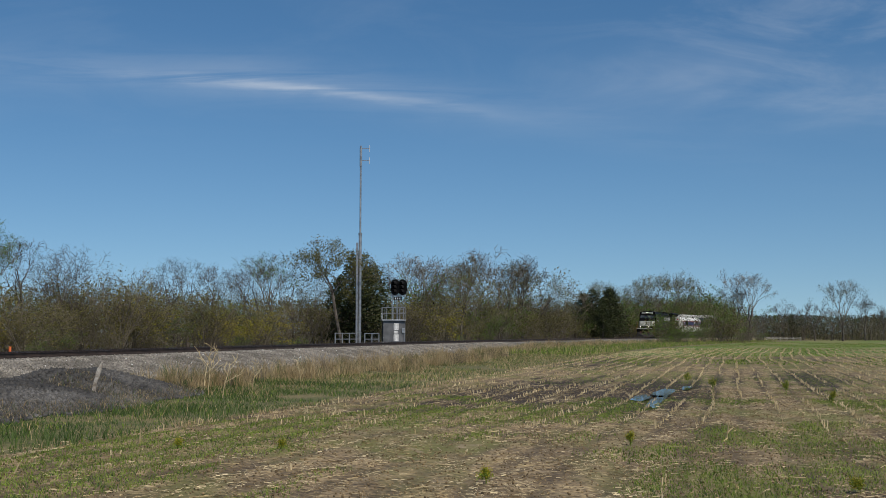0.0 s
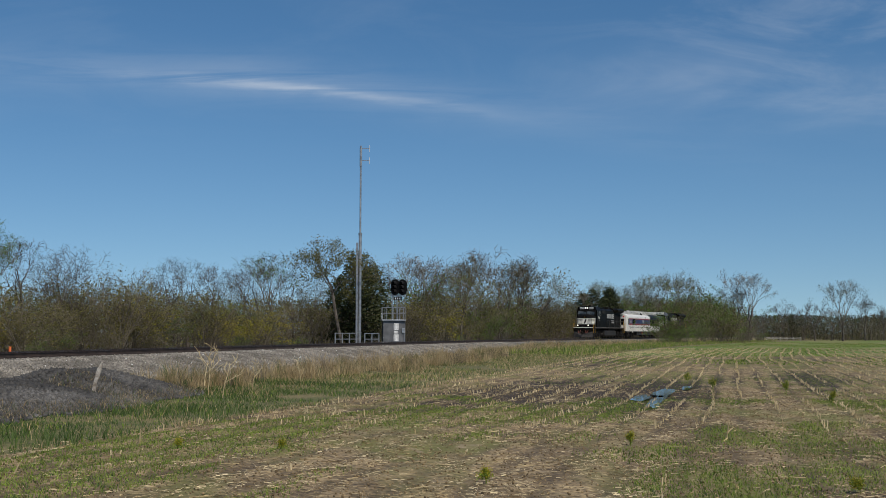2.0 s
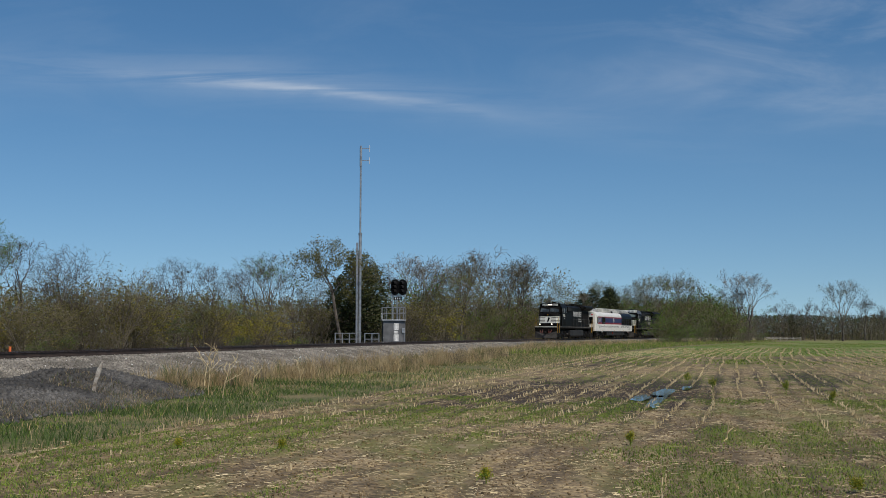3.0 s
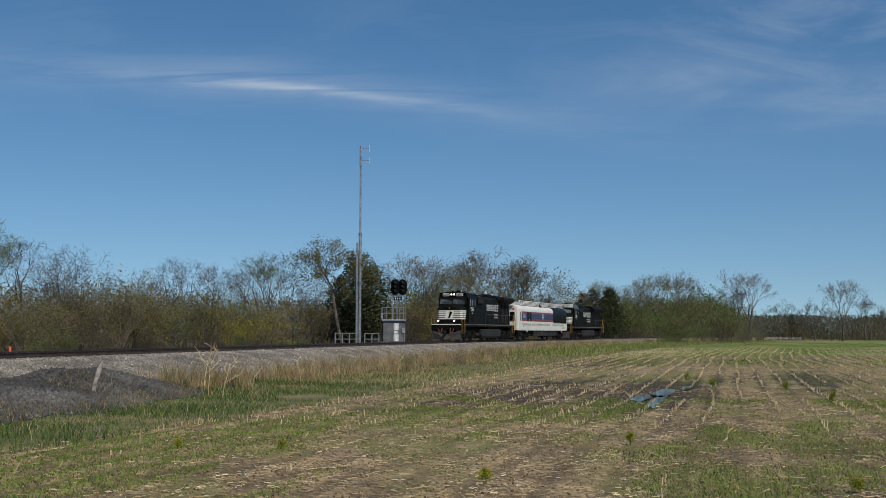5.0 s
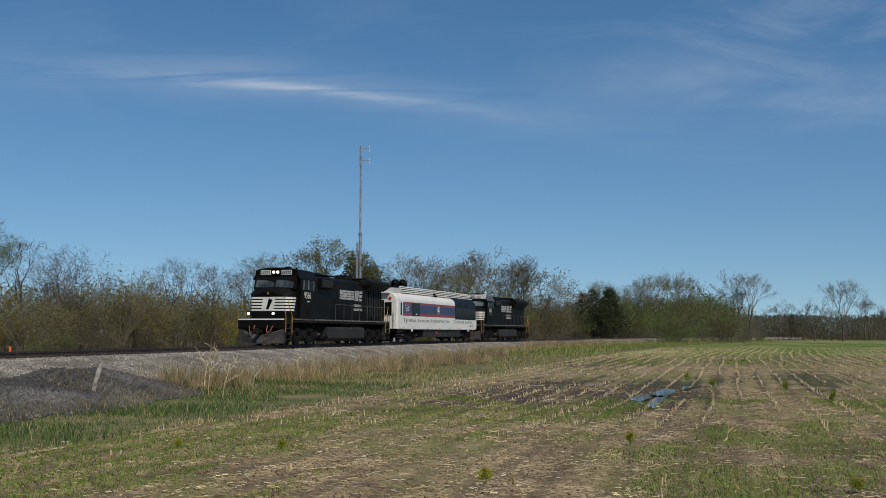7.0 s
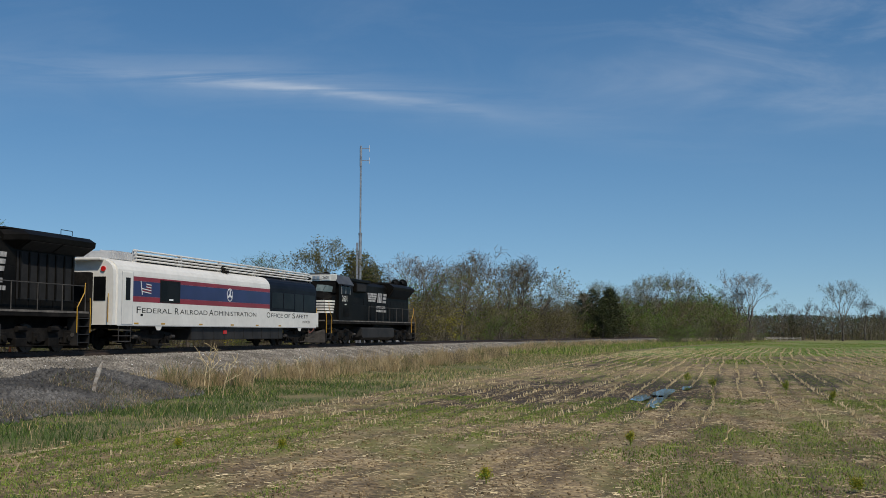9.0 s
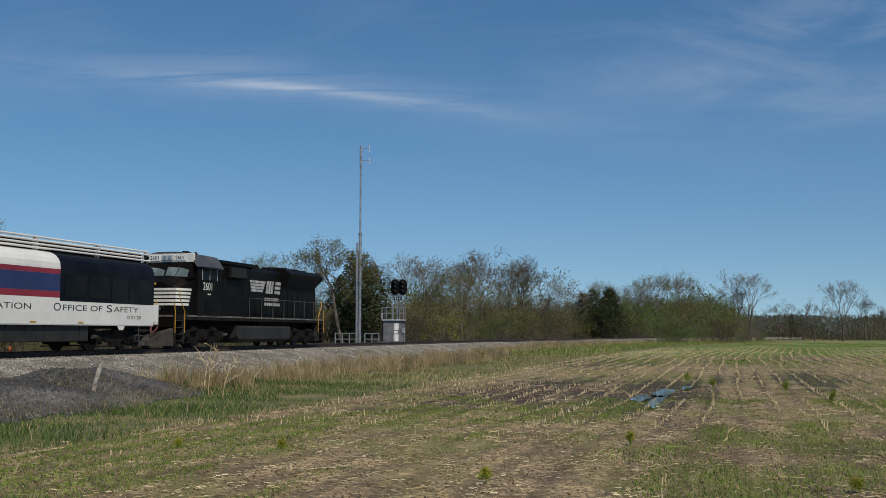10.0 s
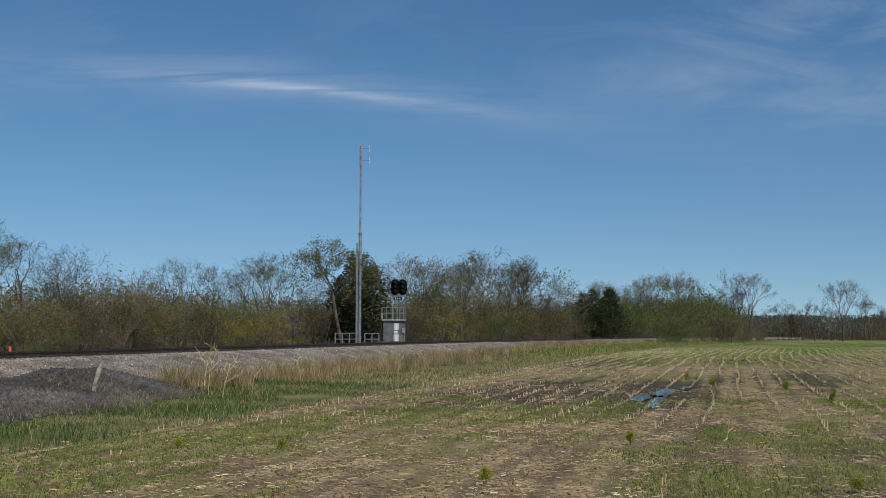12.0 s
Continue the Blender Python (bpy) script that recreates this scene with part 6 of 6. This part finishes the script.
    p = scatter(rng, 46000, -34, 20, 16.6, 46, lambda s, n, r: r.random() < (1.0 if weeds_mask(s, n) < 0.1 else 0.25) * (0.35 + 0.65 * (noise.noise((s * 0.5, n * 0.9, 2.0)) > -0.1)), near=1.9)
    k = len(p)
    a = TRACK_A + g.normal(0, 1.1, k) + math.pi / 2
    d = np.stack([np.sin(a), np.cos(a), g.normal(0, 0.06, k)], 1) * (g.uniform(0.010, 0.05, k) * np.where(g.random(k) < 0.06, 3.2, 1.0))[:, None]
    w = np.stack([np.cos(a), -np.sin(a), g.normal(0, 0.5, k)], 1) * g.uniform(0.0014, 0.0048, k)[:, None]
    c = p[:, :3] + np.array([0, 0, 0.022])
    up = np.zeros((k, 3))
    up[:, 2] = g.uniform(0.0, 0.008, k)
    soup("straw", np.stack([c - d - w, c - d + w, c + w + up, c - w + up, c + d + w, c + d - w], 1), [(0, 1, 2, 3), (3, 2, 4, 5)], [M_STRAW], np.zeros(k), "pale broken corn straw lying on the soil", "straw")
    # stubble standing in rows along the line of planting
    st = []
    for row in range(80):
        n0 = 16.95 + 0.762 * row
        s = -44.0
        while s < 95:
            n = n0 + wander(s) + 0.06 * noise.noise((s * 0.12, row * 3.7, 5.0)) + rng.gauss(0, 0.02)
            x, y = beside(s, n)
            far = max(0.0, y - 24)
            s += rng.uniform(0.09, 0.16) + far * 0.0016
            gap = noise.noise((s * 0.13, row * 1.9, 1.0))
            if not in_sight(x, y) or gap < -0.18 - 0.004 * far + (0.30 if y < 21 else 0) or rng.random() < (0.8 if y < 20 else 0.3):
                continue
            st.append((x, y, height(s, n), s, n))
    p = np.array(st)
    k = len(p)
    tall = g.uniform(0.03, 0.125, k) * np.where(g.random(k) < 0.08, 1.5, 1.0)
    r = 0.012 + 0.0004 * np.maximum(p[:, 1] - 25, 0)
    off = np.stack([g.normal(0, 0.25, k) * tall, g.normal(0, 0.25, k) * tall, tall], 1)
    ring = [np.stack([np.cos(i * 2.094) * r, np.sin(i * 2.094) * r, np.zeros(k)], 1) for i in range(3)]
    b = p[:, :3] - np.array([0, 0, 0.02])
    soup("corn_stubble", np.stack([b + q for q in ring] + [b + off + q for q in ring], 1), [(0, 1, 4, 3), (1, 2, 5, 4), (2, 0, 3, 5)], [M_STRAW], np.zeros(k), "rows of cut corn stubble standing in the field", "stubble")


cover()


def dead_weed(x, y, h, seed):
    """A bleached dead weed with a few forked stalks."""
    rng = random.Random(seed)
    p, _ = grow(rng, h, 0.012, (4, 2), stems=1, spread=0.7, rise=0.1, first=0.4)
    s, n = plan_of(x, y)
    t = thing("dead_weed", Matrix.Translation((x, y, height(s, n))), "bleached forked dead weed stalk on the verge", "weed", "dead weeds on the verge")
    v, f = tubes(p, 0, 9, 0.0045)
    ob = new("stalk", mesh_from("stalk", v, f, M_STRAW))
    ob.parent = t


def mustard(x, y, h, seed):
    rng = random.Random(seed)
    p, tips = grow(rng, h, 0.006, (9, 4), stems=1, spread=0.6, rise=0.2)
    s, n = plan_of(x, y)
    t = thing("flowering_weed", Matrix.Translation((x, y, height(s, n))), "small green weed with yellow blossom in the field", "weed", "flowering weeds in the field")
    v, f = tubes(p, 0, 9, 0.003)
    k = len(f)
    leaves(rng, [q for q in tips if q.z < h * 0.7], 3, 0.014, 0.03, v, f)
    ob = new("stem", mesh_from("stem", v, f, M_WEED))
    ob["kind"] = "stuff"
    ob.parent = t
    v, f = [], []
    leaves(rng, [q for q in tips if q.z > h * 0.4], 5, 0.010, 0.025, v, f)
    ob = new("blossom", mesh_from("blossom", v, f, M_BLOOM))
    ob.parent = t


def corn_stalk(x, y, h, tilt, turn, seed):
    """A broken stalk standing askew, with a torn leaf."""
    t = thing("corn_stalk", pose(x, y, -0.03, tilt, 0, turn), "broken pale corn stalk standing askew in the field", "corn stalk", "broken corn stalks")
    bm = bar(B(), (0, 0, 0), (0, 0, h), 0.013, 6, 0.010)
    bar(bm, (0, 0, h * 0.5), (0, 0, h * 0.53), 0.017, 6)
    part("stalk", bm, M_STRAW, t)
    bm = slab(B(), (0.0, -0.015, h * 0.52), (0.0, 0.015, h * 0.52), (0.11, 0.02, h * 0.75), (0.11, -0.005, h * 0.78), 0.002)
    slab(bm, (0.11, -0.005, h * 0.78), (0.11, 0.02, h * 0.75), (0.19, 0.012, h * 0.58), (0.19, 0.004, h * 0.58), 0.002)
    part("leaf", bm, M_STRAW, t)


for i, (wx, wy, wh) in enumerate(((-6.5, 31.0, 1.5), (-6.3, 30.6, 1.2), (-5.7, 29.5, 1.2), (-5.6, 33.5, 0.9), (-4.6, 37.0, 0.8), (-1.6, 40.5, 0.9), (-2.6, 55.0, 0.9))):
    dead_weed(wx, wy, wh, 60 + i)
for i, (wx, wy, wh) in enumerate(((2.9, 17.6, 0.20), (0.5, 13.1, 0.18), (4.6, 12.6, 0.16), (9.2, 26.9, 0.34), (9.6, 31.8, 0.36), (-3.9, 16.8, 0.12), (-2.3, 16.4, 0.13), (8.3, 34.9, 0.40), (8.6, 40.0, 0.35), (-7.0, 17.6, 0.16))):
    mustard(wx, wy, wh, 90 + i)
for i, (wx, wy, wh, ti, tu) in enumerate(((4.62, 18.6, 0.34, 14, 20), (4.72, 17.0, 0.17, 40, 70), (6.5, 18.3, 0.16, 55, 200), (-4.75, 17.9, 0.26, 10, 30), (-6.1, 14.9, 0.3, 65, 250), (4.4, 18.2, 0.22, 62, 120), (-5.9, 13.4, 0.35, 70, 300), (0.6, 22.6, 0.15, 20, 0))):
    corn_stalk(wx, wy, wh, ti, tu, i)


# ---- ties, last ----
def ties():
    bm = box(B(), -0.11, 0.11, -1.3, 1.3, -0.18, 0.0, 0.01)
    me = bpy.data.meshes.new("tie")
    bm.to_mesh(me)
    bm.free()
    me.materials.append(M_TIE)
    rng = random.Random(3)
    for i in range(296):
        s = -33 + i * 0.52
        x, y, a = track(s)
        ob = new("tie", me)
        ob.parent = LINE
        ob.matrix_basis = Matrix.Translation((x, y, RAIL - 0.172 + rng.uniform(-0.006, 0))) @ Matrix.Rotation(math.pi / 2 - a + rng.gauss(0, 0.01), 4, "Z")


ties()


# ---- birds ----
def birds():
    """Three dark birds that cross low over the trees."""
    out = []
    for k in range(3):
        t = thing("bird", label="small dark bird in flight over the trees", category="bird", group="birds over the trees")
        bm = loft(B(), [[(-0.20, -0.01, 0), (-0.20, 0.01, 0), (-0.20, 0, 0.01)], [(-0.05, -0.05, -0.03), (-0.05, 0.05, -0.03), (-0.05, 0, 0.05)], [(0.10, -0.04, -0.02), (0.10, 0.04, -0.02), (0.10, 0, 0.04)], [(0.20, -0.008, 0), (0.20, 0.008, 0), (0.20, 0, 0.012)]])
        part("body", bm, M_BLACK, t)
        wings = []
        for s in (-1, 1):
            bm = slab(B(), (0.06, 0, 0), (0.02, s * 0.32, 0.0), (-0.04, s * 0.30, 0.0), (-0.08, 0, 0), 0.012)
            wings.append((part("wing", bm, M_BLACK, t, at=Matrix.Translation((0, s * 0.03, 0.02))), s))
        out.append((t, wings, k))
    return out


FLOCK = birds()


def motions():
    """Keys the train along the line and turns its wheels."""
    for ob, front, length in VEHICLES:
        rows = []
        for i in range(49):
            t = i * 0.25
            s = front + length / 2 - SPEED * (t - 7.0)
            a, b = track(s - 0.3 * length), track(s + 0.3 * length)
            x, y = track(s)[:2]
            rows.append((t, Matrix.Translation((x, y, RAIL)) @ Matrix.Rotation(math.atan2(a[1] - b[1], a[0] - b[0]), 4, "Z")))
        walk(ob, rows)
    for wheel, place, radius in WHEELS:
        turn = SPEED / radius / FPS
        walk(wheel, [(i / FPS, Matrix.Translation(place) @ Matrix.Rotation(i * turn, 4, "Y")) for i in range(361)])

    # birds fly to the left, level, with beating wings
    for t, wings, k in FLOCK:
        rows = []
        for sec, z in ((0.0, 4.5), (1.5, 6.3), (2.0, 9.7), (2.5, 9.05), (3.0, 7.9), (4.0, 5.2), (6.0, 4.6), (12.0, 4.5)):
            rows.append((sec, Matrix.Translation((-25.0 + 0.66 * k - 9.05 * (sec - 2.5), 125.0, z + 0.2 * k)) @ Matrix.Rotation(math.pi, 4, "Z")))
        walk(t, rows)
        for wing, side in wings:
            walk(wing, [(i / 10, Matrix.Translation((0, side * 0.03, 0.02)) @ Matrix.Rotation(side * radians(38) * math.sin(i * 2.1 + k), 4, "X")) for i in range(121)])


motions()
